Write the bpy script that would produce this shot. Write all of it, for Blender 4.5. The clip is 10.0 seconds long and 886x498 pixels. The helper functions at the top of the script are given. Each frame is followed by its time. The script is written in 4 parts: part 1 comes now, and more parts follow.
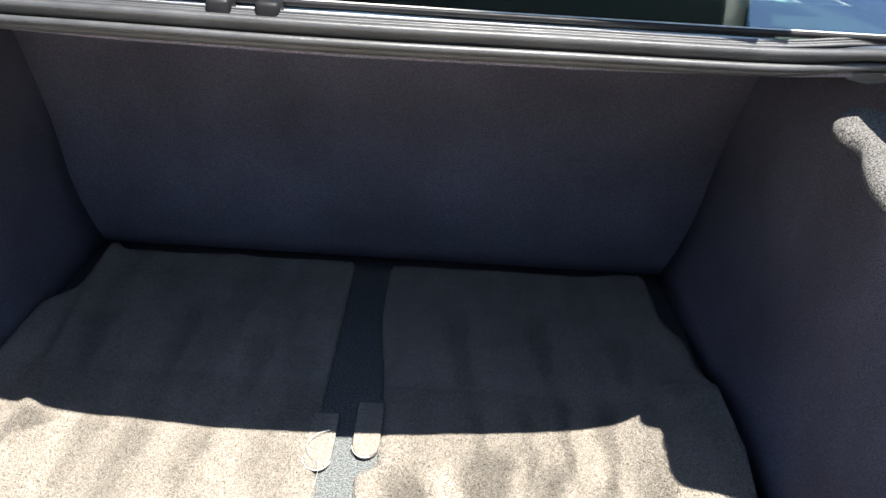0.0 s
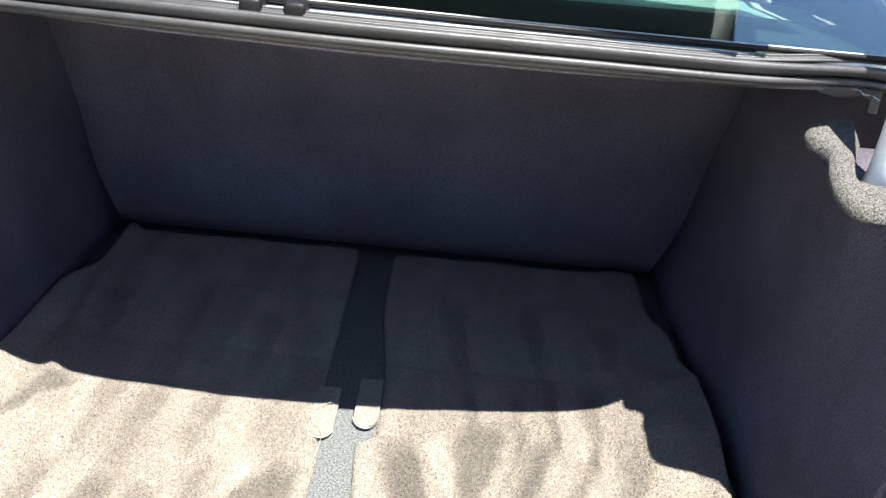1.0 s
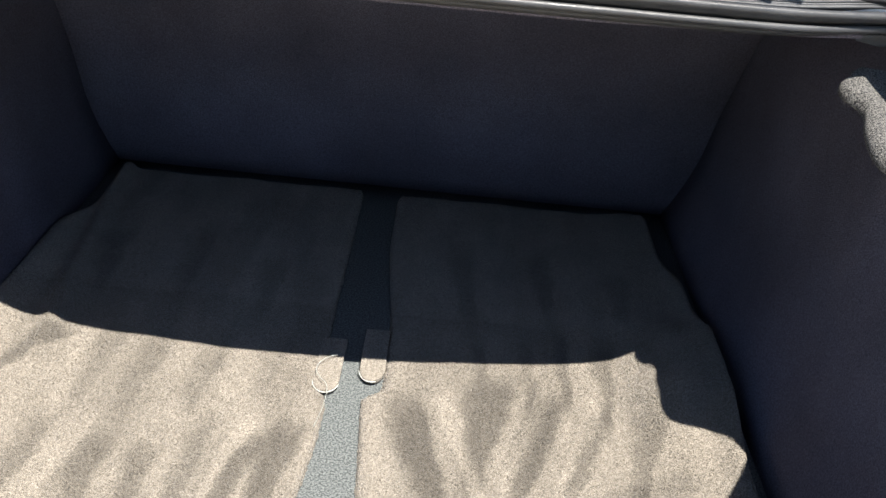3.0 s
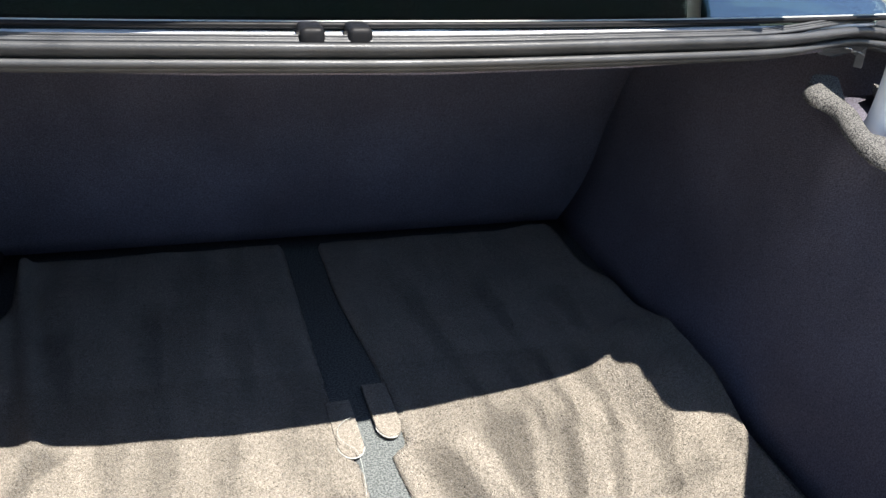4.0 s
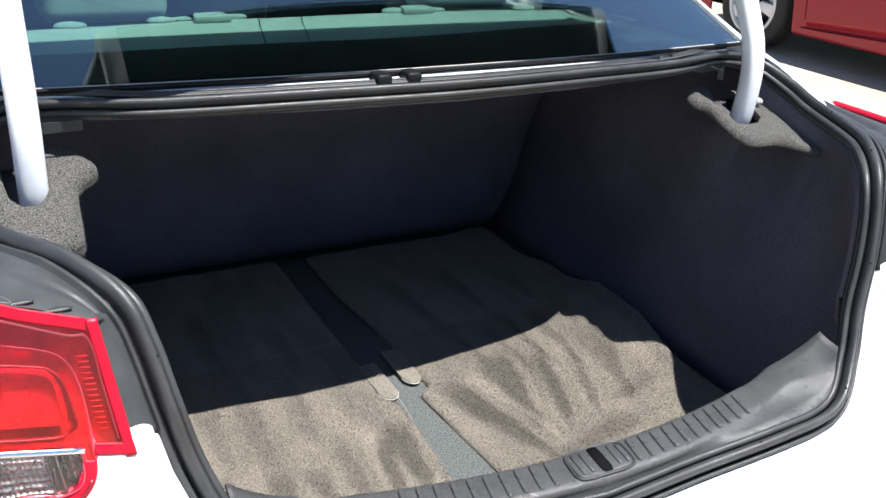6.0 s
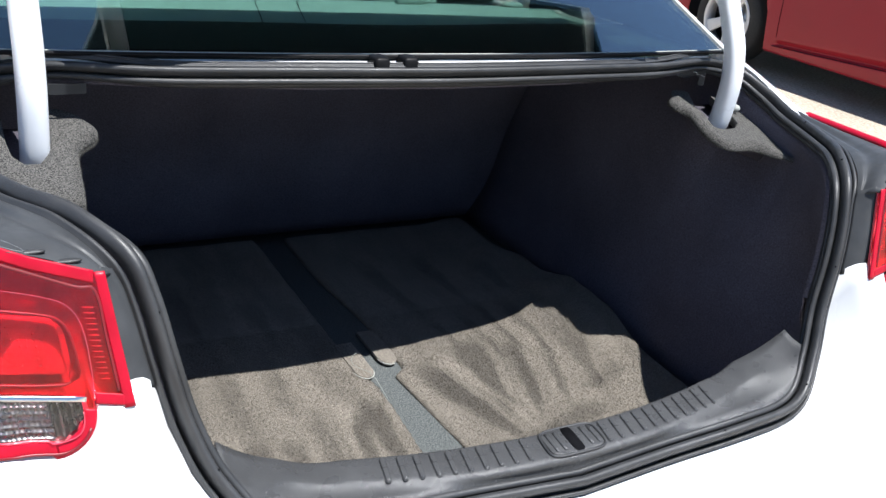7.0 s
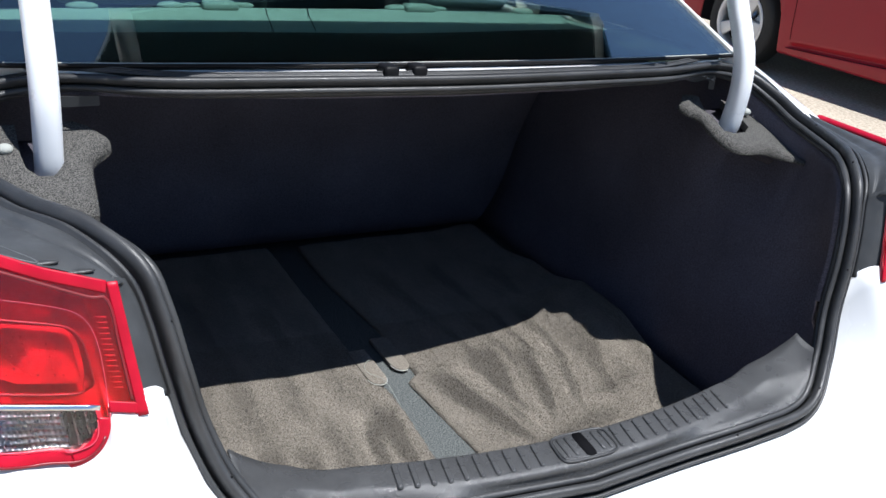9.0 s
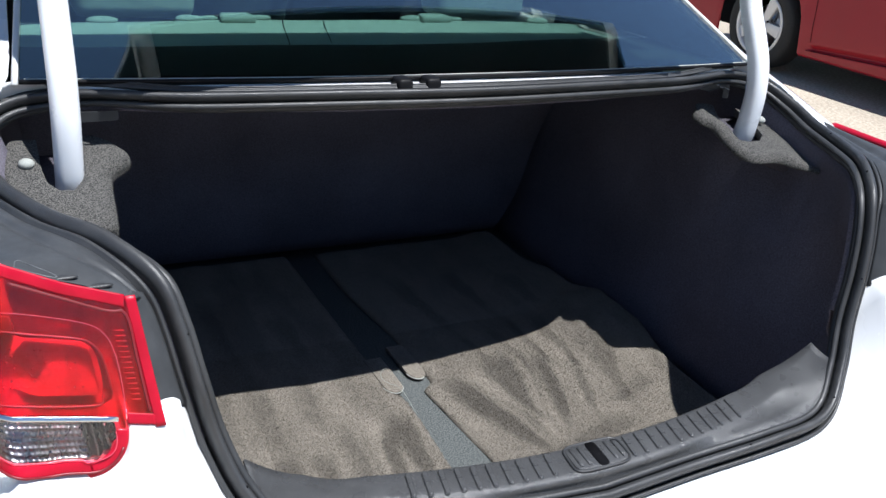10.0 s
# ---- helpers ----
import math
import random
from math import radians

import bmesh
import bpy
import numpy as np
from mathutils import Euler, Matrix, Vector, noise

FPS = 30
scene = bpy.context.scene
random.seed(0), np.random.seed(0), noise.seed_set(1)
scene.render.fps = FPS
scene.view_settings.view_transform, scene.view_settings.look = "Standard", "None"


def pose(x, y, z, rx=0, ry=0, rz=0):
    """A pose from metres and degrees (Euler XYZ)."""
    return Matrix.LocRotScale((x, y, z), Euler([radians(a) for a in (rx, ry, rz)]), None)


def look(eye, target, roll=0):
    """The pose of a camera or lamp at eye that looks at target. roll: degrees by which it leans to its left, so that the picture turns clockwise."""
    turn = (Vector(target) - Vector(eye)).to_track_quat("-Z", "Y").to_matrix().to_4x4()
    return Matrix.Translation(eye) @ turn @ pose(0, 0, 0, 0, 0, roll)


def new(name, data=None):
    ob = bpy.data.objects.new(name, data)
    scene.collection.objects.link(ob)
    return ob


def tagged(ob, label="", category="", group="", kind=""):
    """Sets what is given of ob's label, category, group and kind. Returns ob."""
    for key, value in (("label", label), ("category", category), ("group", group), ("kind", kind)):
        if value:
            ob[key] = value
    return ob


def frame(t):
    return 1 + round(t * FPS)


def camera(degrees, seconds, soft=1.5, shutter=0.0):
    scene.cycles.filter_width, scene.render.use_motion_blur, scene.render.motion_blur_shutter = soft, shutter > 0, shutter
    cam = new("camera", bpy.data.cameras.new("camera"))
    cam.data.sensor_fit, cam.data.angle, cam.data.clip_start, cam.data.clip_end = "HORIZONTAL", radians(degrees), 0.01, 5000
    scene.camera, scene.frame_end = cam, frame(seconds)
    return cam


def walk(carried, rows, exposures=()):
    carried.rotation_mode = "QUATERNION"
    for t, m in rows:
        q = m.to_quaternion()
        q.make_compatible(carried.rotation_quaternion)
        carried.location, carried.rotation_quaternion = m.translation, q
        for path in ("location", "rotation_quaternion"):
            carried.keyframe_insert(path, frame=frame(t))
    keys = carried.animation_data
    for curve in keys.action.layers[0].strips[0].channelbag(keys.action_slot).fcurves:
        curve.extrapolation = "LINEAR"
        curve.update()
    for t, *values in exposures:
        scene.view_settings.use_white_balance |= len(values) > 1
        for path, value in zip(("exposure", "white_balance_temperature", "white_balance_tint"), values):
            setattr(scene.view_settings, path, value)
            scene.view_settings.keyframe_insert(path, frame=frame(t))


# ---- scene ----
cam = camera(50.5, 10.0)
PATH = [
    (0, (0.087, -0.43, 1.201), (0.11, 1.395, 0.385), 3.9),
    (0.5, (0.047, -0.451, 1.208), (0.121, 1.395, 0.444), 5.8),
    (1, (0.086, -0.515, 1.22), (0.108, 1.312, 0.405), 6.0),
    (1.5, (0.119, -0.542, 1.23), (0.145, 1.263, 0.369), 7.5),
    (2, (0.106, -0.572, 1.234), (0.113, 1.218, 0.342), 8.8),
    (2.3, (0.091, -0.588, 1.225), (0.136, 1.197, 0.323), 9.3),
    (2.5, (0.093, -0.564, 1.222), (0.144, 1.203, 0.288), 8.7),
    (2.7, (0.096, -0.518, 1.227), (0.109, 1.233, 0.261), 7.2),
    (3.8, (-0.171, -0.386, 1.247), (0.22, 1.331, 0.299), 3.9),
    (4, (-0.242, -0.414, 1.264), (0.324, 1.273, 0.352), 4.5),
    (4.5, (-0.294, -0.545, 1.294), (0.433, 1.112, 0.44), 2.6),
    (5, (-0.357, -0.658, 1.315), (0.368, 1.013, 0.492), -0.3),
    (5.5, (-0.491, -0.668, 1.333), (0.268, 0.997, 0.526), 0.1),
    (6, (-0.592, -0.697, 1.335), (0.277, 0.917, 0.535), 2.9),
    (7.5, (-0.642, -0.722, 1.325), (0.294, 0.854, 0.525), 7.4),
    (8, (-0.64, -0.721, 1.325), (0.291, 0.855, 0.52), 7.3),
    (8.5, (-0.633, -0.728, 1.34), (0.293, 0.86, 0.553), 6.4),
    (9, (-0.637, -0.728, 1.332), (0.275, 0.867, 0.543), 6.0),
    (9.5, (-0.636, -0.73, 1.332), (0.256, 0.871, 0.532), 6.0),
    (10, (-0.634, -0.738, 1.346), (0.241, 0.88, 0.56), 5.3),
]
walk(cam, [(t, look(eye, target, roll)) for t, eye, target, roll in PATH],
     [(0, 2.2, 6550, 10), (0.5, 2.32, 6550, 10), (1, 2.22, 6550, 10), (2.0, 1.6, 6600, 10), (2.7, 1.6, 6600, 10), (3.8, 1.85, 6550, 10), (4.5, 1.72, 6500, 10), (5.0, 1.66, 6450, 10), (5.5, 1.38, 6400, 10), (6.2, 1.16, 6200, 10), (7.5, 0.83, 6050, 10), (10, 0.69, 5950, 10)])


# ---- light ----
world = bpy.data.worlds.new("world")
scene.world = world
world.use_nodes = True
SUN_FROM = Vector((0.11, -0.19, 0.535)).normalized()
SUN_UP = math.asin(SUN_FROM.z)
SUN_TURN = math.atan2(SUN_FROM.x, SUN_FROM.y)
sky = world.node_tree.nodes.new("ShaderNodeTexSky")
sky.sky_type = "NISHITA"
sky.sun_disc = False
sky.dust_density, sky.ozone_density = 0.3, 2.5
sky.sun_elevation, sky.sun_rotation = SUN_UP, SUN_TURN
back = world.node_tree.nodes["Background"]
back.inputs["Strength"].default_value = 0.065
world.node_tree.links.new(sky.outputs[0], back.inputs["Color"])
sun_data = bpy.data.lights.new("sun", "SUN")
sun_data.energy, sun_data.angle, sun_data.color = 5.0, radians(0.5), (1.0, 0.96, 0.9)
sun = new("sun", sun_data)
sun.matrix_world = look(SUN_FROM * 20, (0, 0, 0))


# ---- materials ----
def material(name, colour, rough=0.5, metal=0.0, grain=0.0, grain_size=400.0, stain=0.0, stain_size=6.0,
             bump=0.0, bump_size=400.0, coat=0.0, spec=0.5, trans=0.0, sheen=0.0, second=None, fleck=0.0, fleck_size=900.0):
    """A surface: base colour varied by grain, stains and flecks, with fine relief. Sizes are cycles a metre."""
    m = bpy.data.materials.new(name)
    m.use_nodes = True
    nodes, links = m.node_tree.nodes, m.node_tree.links
    b = nodes["Principled BSDF"]
    b.inputs["Roughness"].default_value = rough
    b.inputs["Metallic"].default_value = metal
    b.inputs["Coat Weight"].default_value = coat
    b.inputs["Coat Roughness"].default_value = 0.04
    b.inputs["Specular IOR Level"].default_value = spec
    b.inputs["Transmission Weight"].default_value = trans
    b.inputs["Sheen Weight"].default_value = sheen
    b.inputs["Sheen Roughness"].default_value = 0.4
    b.inputs["Base Color"].default_value = (*colour, 1)
    place = nodes.new("ShaderNodeTexCoord").outputs["Object"]

    def noise_of(size, detail=3.0):
        n = nodes.new("ShaderNodeTexNoise")
        n.inputs["Scale"].default_value, n.inputs["Detail"].default_value = size, detail
        links.new(place, n.inputs["Vector"])
        return n.outputs["Fac"]

    def spread(value, low, high, a, z):
        r = nodes.new("ShaderNodeMapRange")
        r.inputs["From Min"].default_value, r.inputs["From Max"].default_value = low, high
        r.inputs["To Min"].default_value, r.inputs["To Max"].default_value = a, z
        links.new(value, r.inputs["Value"])
        return r.outputs["Result"]

    socket = None
    if second:
        mix = nodes.new("ShaderNodeMix")
        mix.data_type = "RGBA"
        mix.inputs["A"].default_value, mix.inputs["B"].default_value = (*colour, 1), (*second, 1)
        links.new(spread(noise_of(fleck_size, 2.0), 0.5 - 0.2 * (1 - fleck), 0.5 + 0.2 * (1 - fleck), 0, 1), mix.inputs["Factor"])
        socket = mix.outputs["Result"]
    for amount, size in ((grain, grain_size), (stain, stain_size)):
        if amount:
            hsv = nodes.new("ShaderNodeHueSaturation")
            if socket:
                links.new(socket, hsv.inputs["Color"])
            else:
                hsv.inputs["Color"].default_value = (*colour, 1)
            links.new(spread(noise_of(size), 0.3, 0.7, 1 - amount, 1 + amount), hsv.inputs["Value"])
            socket = hsv.outputs["Color"]
    if socket:
        links.new(socket, b.inputs["Base Color"])
    if stain:
        links.new(spread(noise_of(stain_size * 2.3), 0.3, 0.7, max(rough - 0.12, 0.02), min(rough + 0.12, 1)), b.inputs["Roughness"])
    if bump:
        n = nodes.new("ShaderNodeBump")
        n.inputs["Strength"].default_value, n.inputs["Distance"].default_value = 1.0, bump
        links.new(noise_of(bump_size, 2.0), n.inputs["Height"])
        links.new(n.outputs["Normal"], b.inputs["Normal"])
    return m


WHITE = material("white_paint", (0.69, 0.7, 0.71), 0.25, coat=1.0, stain=0.02, stain_size=3)
ARM = material("white_arm_paint", (0.74, 0.77, 0.81), 0.35, coat=0.4, stain=0.04, stain_size=14)
RED = material("red_paint", (0.27, 0.011, 0.02), 0.4, coat=0.2, spec=0.25, stain=0.05, stain_size=2)
RUBBER = material("black_rubber", (0.036, 0.037, 0.039), 0.45, stain=0.25, stain_size=20, bump=0.0003, bump_size=900)
PLASTIC = material("grey_black_plastic", (0.06, 0.061, 0.063), 0.32, grain=0.15, grain_size=1200, stain=0.12, stain_size=18, bump=0.0004, bump_size=1800)
PANEL = material("smooth_dark_panel", (0.047, 0.05, 0.054), 0.5, spec=0.3, stain=0.18, stain_size=25)
# paler copy of PANEL, with the light on its edges put into the colour
PANEL_EDGE = material("lit_panel_edge", (0.131, 0.139, 0.146), 0.5, stain=0.2, stain_size=40)
FELT = material("charcoal_felt", (0.018, 0.018, 0.019), 0.95, second=(0.15, 0.144, 0.133), fleck=0.4, fleck_size=640, bump=0.002, bump_size=700, sheen=0.1, spec=0.1)
SHELF_FELT = material("black_shelf_felt", (0.012, 0.013, 0.012), 0.95, second=(0.055, 0.056, 0.05), fleck=0.4, fleck_size=500, bump=0.0015, bump_size=500, spec=0.1)
LINER = material("black_liner_carpet", (0.124, 0.115, 0.142), 0.95, grain=0.35, grain_size=500, stain=0.2, stain_size=5, bump=0.0015, bump_size=600, spec=0.1)
LID_LINER = material("black_lid_lining", (0.014, 0.014, 0.017), 0.95, grain=0.3, grain_size=500, stain=0.2, stain_size=6, bump=0.001, bump_size=600, spec=0.1)
FLOOR = material("blue_grey_floor_carpet", (0.052, 0.057, 0.058), 0.95, second=(0.146, 0.157, 0.154), fleck=0.5, fleck_size=420, bump=0.002, bump_size=500, spec=0.1)


def pane_material(name, tint):
    """Thin sheet glass: clear tint with the gloss of its faces."""
    m = bpy.data.materials.new(name)
    m.use_nodes = True
    nodes, links = m.node_tree.nodes, m.node_tree.links
    clear, gloss, mix, edge, power, scale = (nodes.new("ShaderNode" + k) for k in ("BsdfTransparent", "BsdfGlossy", "MixShader", "LayerWeight", "Math", "Math"))
    clear.inputs["Color"].default_value = (*tint, 1)
    gloss.inputs["Roughness"].default_value = 0.01
    power.operation, scale.operation = "POWER", "MULTIPLY_ADD"
    power.inputs[1].default_value = 2.4
    scale.inputs[1].default_value, scale.inputs[2].default_value = 1.5, 0.05
    links.new(edge.outputs["Facing"], power.inputs[0])
    links.new(power.outputs[0], scale.inputs[0])
    links.new(scale.outputs[0], mix.inputs[0])
    links.new(clear.outputs[0], mix.inputs[1])
    links.new(gloss.outputs[0], mix.inputs[2])
    links.new(mix.outputs[0], nodes["Material Output"].inputs["Surface"])
    return m


GLASS = pane_material("tinted_glass", (0.78, 0.93, 0.9))
FRIT = material("black_window_border", (0.008, 0.008, 0.009), 0.5, stain=0.3, stain_size=60, spec=0.15)
SHELF = material("grey_shelf_cloth", (0.307, 0.321, 0.299), 0.9, grain=0.15, grain_size=700, stain=0.06, stain_size=8, bump=0.0005, bump_size=900)
SEAT = material("light_grey_leather", (0.453, 0.460, 0.423), 0.5, stain=0.06, stain_size=10, bump=0.0004, bump_size=300)
STEEL = material("bare_steel", (0.5, 0.5, 0.5), 0.35, metal=1.0, stain=0.1, stain_size=30)
ALLOY = material("silver_alloy", (0.62, 0.62, 0.62), 0.4, metal=0.15, stain=0.05, stain_size=12)
TYRE = material("tyre_rubber", (0.018, 0.018, 0.018), 0.8, grain=0.2, grain_size=80)
DARK = material("dark_void", (0.006, 0.006, 0.007), 0.9, spec=0.05)
RED_LENS = material("red_lens", (0.88, 0.06, 0.11), 0.01, trans=1.0)
CLEAR_LENS = material("clear_lens", (0.9, 0.9, 0.9), 0.01, trans=1.0)
REFLECTOR = material("silver_reflector", (0.2, 0.19, 0.2), 0.3, metal=1.0, stain=0.3, stain_size=60)
RED_TRIM = material("red_lamp_rim", (0.4, 0.003, 0.02), 0.4, spec=0.2, stain=0.15, stain_size=40, coat=0.12)
RED_BOWL = material("red_lamp_bowl", (0.55, 0.07, 0.09), 0.35, second=(0.42, 0.035, 0.055), fleck=0.1, fleck_size=30, stain=0.3, stain_size=60, coat=0.6)
# pale pink for highlights along the lens edges, put into the colour
PINK = material("red_lens_glint", (0.62, 0.06, 0.1), 0.2, coat=0.5)
CHROME = material("bright_chrome_strip", (0.75, 0.75, 0.76), 0.15, metal=1.0)
RED_DARK = material("dark_red_seam", (0.17, 0.008, 0.014), 0.4)
CEMENT = material("worn_parking_concrete", (0.45, 0.39, 0.31), 0.9, grain=0.25, grain_size=60, stain=0.16, stain_size=0.8, second=(0.33, 0.285, 0.22), fleck=0.25, fleck_size=40, bump=0.003, bump_size=70)


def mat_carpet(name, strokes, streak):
    """Tan-grey pile with salt-and-pepper flecks. strokes: brushed patches from a to b, wide metres to one side, where
    the shading of leaning pile is put into the colour, lighter for negative amounts; streak: how much the pile varies
    in bands along the mat."""
    m = material(name, (0.081, 0.071, 0.058), 0.95, second=(0.305, 0.273, 0.229), fleck=0.12, fleck_size=900, grain=0.16, grain_size=260, stain=0.08, stain_size=14, bump=0.003, bump_size=520, spec=0.08, sheen=0.15)
    nodes, links = m.node_tree.nodes, m.node_tree.links
    b = nodes["Principled BSDF"]
    flecks = b.inputs["Base Color"].links[0].from_socket
    place = nodes.new("ShaderNodeTexCoord").outputs["Object"]

    def joined(kind, op, a, c):
        n = nodes.new(kind)
        n.operation = op
        for k, v in enumerate((a, c)):
            if isinstance(v, (float, tuple)):
                n.inputs[k].default_value = v
            else:
                links.new(v, n.inputs[k])
        return n.outputs["Value"] if op == "DOT_PRODUCT" else n.outputs[0]

    def calc(op, a, c):
        return joined("ShaderNodeMath", op, a, c)

    def vec(op, a, c):
        return joined("ShaderNodeVectorMath", op, a, c)

    def ramp(value, low, high, a=0.0, z=1.0):
        n = nodes.new("ShaderNodeMapRange")
        n.interpolation_type = "SMOOTHSTEP"
        n.inputs["From Min"].default_value, n.inputs["From Max"].default_value = low, high
        n.inputs["To Min"].default_value, n.inputs["To Max"].default_value = a, z
        links.new(value, n.inputs["Value"])
        return n.outputs[0]

    def wander(size, amount, detail):
        n = nodes.new("ShaderNodeTexNoise")
        n.inputs["Scale"].default_value, n.inputs["Detail"].default_value = size, detail
        links.new(place, n.inputs["Vector"])
        return vec("MULTIPLY", vec("SUBTRACT", n.outputs["Color"], (0.5, 0.5, 0.5)), (amount, amount, 0.0))

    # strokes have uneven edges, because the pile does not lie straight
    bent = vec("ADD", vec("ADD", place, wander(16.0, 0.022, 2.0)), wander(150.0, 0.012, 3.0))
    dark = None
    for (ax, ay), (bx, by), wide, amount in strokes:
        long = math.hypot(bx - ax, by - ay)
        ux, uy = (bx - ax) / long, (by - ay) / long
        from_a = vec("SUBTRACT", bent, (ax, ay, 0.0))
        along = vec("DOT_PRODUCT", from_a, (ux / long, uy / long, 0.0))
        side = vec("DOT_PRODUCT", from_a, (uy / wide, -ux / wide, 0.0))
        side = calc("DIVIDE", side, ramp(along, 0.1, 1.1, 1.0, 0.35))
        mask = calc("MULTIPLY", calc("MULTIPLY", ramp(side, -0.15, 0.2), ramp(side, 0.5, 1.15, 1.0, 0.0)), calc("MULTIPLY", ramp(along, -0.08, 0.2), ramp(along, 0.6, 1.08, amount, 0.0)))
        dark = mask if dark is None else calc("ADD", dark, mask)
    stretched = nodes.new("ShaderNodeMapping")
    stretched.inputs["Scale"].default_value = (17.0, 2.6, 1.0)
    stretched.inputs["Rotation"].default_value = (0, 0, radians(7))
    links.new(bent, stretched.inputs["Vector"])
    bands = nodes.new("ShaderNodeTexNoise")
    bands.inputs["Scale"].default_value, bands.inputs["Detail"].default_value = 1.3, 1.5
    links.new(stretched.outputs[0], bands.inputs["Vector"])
    # shading of the brushed pile, multiplied into the base colour
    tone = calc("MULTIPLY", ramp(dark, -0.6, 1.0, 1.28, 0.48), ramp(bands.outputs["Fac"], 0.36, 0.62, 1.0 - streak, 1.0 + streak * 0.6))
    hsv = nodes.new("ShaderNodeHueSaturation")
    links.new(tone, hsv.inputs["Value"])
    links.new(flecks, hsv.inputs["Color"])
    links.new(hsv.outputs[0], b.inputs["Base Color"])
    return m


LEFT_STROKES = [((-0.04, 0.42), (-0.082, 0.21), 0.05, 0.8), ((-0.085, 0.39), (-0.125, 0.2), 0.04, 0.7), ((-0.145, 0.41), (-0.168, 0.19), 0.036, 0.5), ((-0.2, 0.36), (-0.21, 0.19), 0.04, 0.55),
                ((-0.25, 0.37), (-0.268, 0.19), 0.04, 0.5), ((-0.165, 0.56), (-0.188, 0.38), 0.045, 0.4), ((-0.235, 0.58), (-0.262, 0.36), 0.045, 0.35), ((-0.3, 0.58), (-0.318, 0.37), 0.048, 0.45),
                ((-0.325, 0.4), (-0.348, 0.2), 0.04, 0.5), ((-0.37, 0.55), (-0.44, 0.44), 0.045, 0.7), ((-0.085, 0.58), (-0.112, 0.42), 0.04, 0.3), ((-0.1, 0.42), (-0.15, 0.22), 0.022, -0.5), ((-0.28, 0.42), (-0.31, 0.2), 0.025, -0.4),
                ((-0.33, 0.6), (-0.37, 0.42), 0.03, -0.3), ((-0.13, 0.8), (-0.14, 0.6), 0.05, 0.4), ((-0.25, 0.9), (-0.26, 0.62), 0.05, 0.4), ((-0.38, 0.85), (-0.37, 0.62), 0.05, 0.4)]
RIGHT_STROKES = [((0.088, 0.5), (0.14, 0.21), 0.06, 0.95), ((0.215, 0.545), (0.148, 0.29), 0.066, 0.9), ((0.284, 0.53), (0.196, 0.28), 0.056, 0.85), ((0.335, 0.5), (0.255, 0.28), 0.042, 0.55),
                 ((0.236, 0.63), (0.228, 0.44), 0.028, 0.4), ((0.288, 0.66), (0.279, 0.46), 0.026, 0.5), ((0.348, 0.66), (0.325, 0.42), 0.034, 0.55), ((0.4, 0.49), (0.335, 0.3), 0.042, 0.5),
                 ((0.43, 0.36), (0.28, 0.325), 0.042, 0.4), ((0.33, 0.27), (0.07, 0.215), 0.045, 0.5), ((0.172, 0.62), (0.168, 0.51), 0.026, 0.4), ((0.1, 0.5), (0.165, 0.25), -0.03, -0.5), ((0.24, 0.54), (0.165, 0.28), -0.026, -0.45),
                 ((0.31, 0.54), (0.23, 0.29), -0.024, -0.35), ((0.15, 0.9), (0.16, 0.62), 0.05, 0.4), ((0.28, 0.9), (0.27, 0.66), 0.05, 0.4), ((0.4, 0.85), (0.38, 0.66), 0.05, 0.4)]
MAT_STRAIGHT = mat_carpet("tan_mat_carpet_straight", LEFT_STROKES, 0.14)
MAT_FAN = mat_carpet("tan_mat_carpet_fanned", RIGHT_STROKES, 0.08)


# ---- mesh helpers ----
def part(name, bm, mat, parent=None, label="", smooth=True, solid=0.0, bevel=0.0, face_up=False):
    """Links a bmesh as one object under a thing or part; solid gives a sheet its thickness, below it with face_up."""
    me = bpy.data.meshes.new(name)
    bmesh.ops.recalc_face_normals(bm, faces=bm.faces[:])
    if face_up and sum(f.normal.z for f in bm.faces) < 0:
        bmesh.ops.reverse_faces(bm, faces=bm.faces[:])
    for f in bm.faces:
        f.smooth = smooth
    bm.to_mesh(me)
    bm.free()
    ob = new(name, me)
    me.materials.append(mat)
    if parent:
        ob.parent = parent
    if label:
        ob["label"] = label
    if solid:
        s = ob.modifiers.new("thickness", "SOLIDIFY")
        s.thickness, s.offset = solid, -1
    if bevel:
        b = ob.modifiers.new("edges", "BEVEL")
        b.width, b.segments, b.limit_method, b.angle_limit = bevel, 2, "ANGLE", radians(40)
    return ob


def spline(points, n):
    """n points along a smooth curve through the control points, evenly spaced."""
    p = [np.array(q, float) for q in points]
    p = [2 * p[0] - p[1]] + p + [2 * p[-1] - p[-2]]
    fine = []
    for i in range(1, len(p) - 2):
        for u in np.linspace(0, 1, 12, endpoint=False):
            a, b, c, d = p[i - 1:i + 3]
            fine.append(0.5 * (2 * b + (c - a) * u + (2 * a - 5 * b + 4 * c - d) * u ** 2 + (3 * b - a - 3 * c + d) * u ** 3))
    fine.append(p[-2])
    fine = np.array(fine)
    along = np.r_[0, np.cumsum(np.linalg.norm(np.diff(fine, axis=0), axis=1))]
    at = np.linspace(0, along[-1], n)
    return [np.array([np.interp(v, along, fine[:, k]) for k in range(fine.shape[1])]) for v in at]


def grid(rows, close=False):
    """A sheet through rows of points, all of one length."""
    bm = bmesh.new()
    vs = [[bm.verts.new(p) for p in r] for r in rows]
    n = len(rows[0])
    for a, b in zip(vs, vs[1:]):
        for i in range(n if close else n - 1):
            k = (i + 1) % n
            bm.faces.new((a[i], a[k], b[k], b[i]))
    return bm


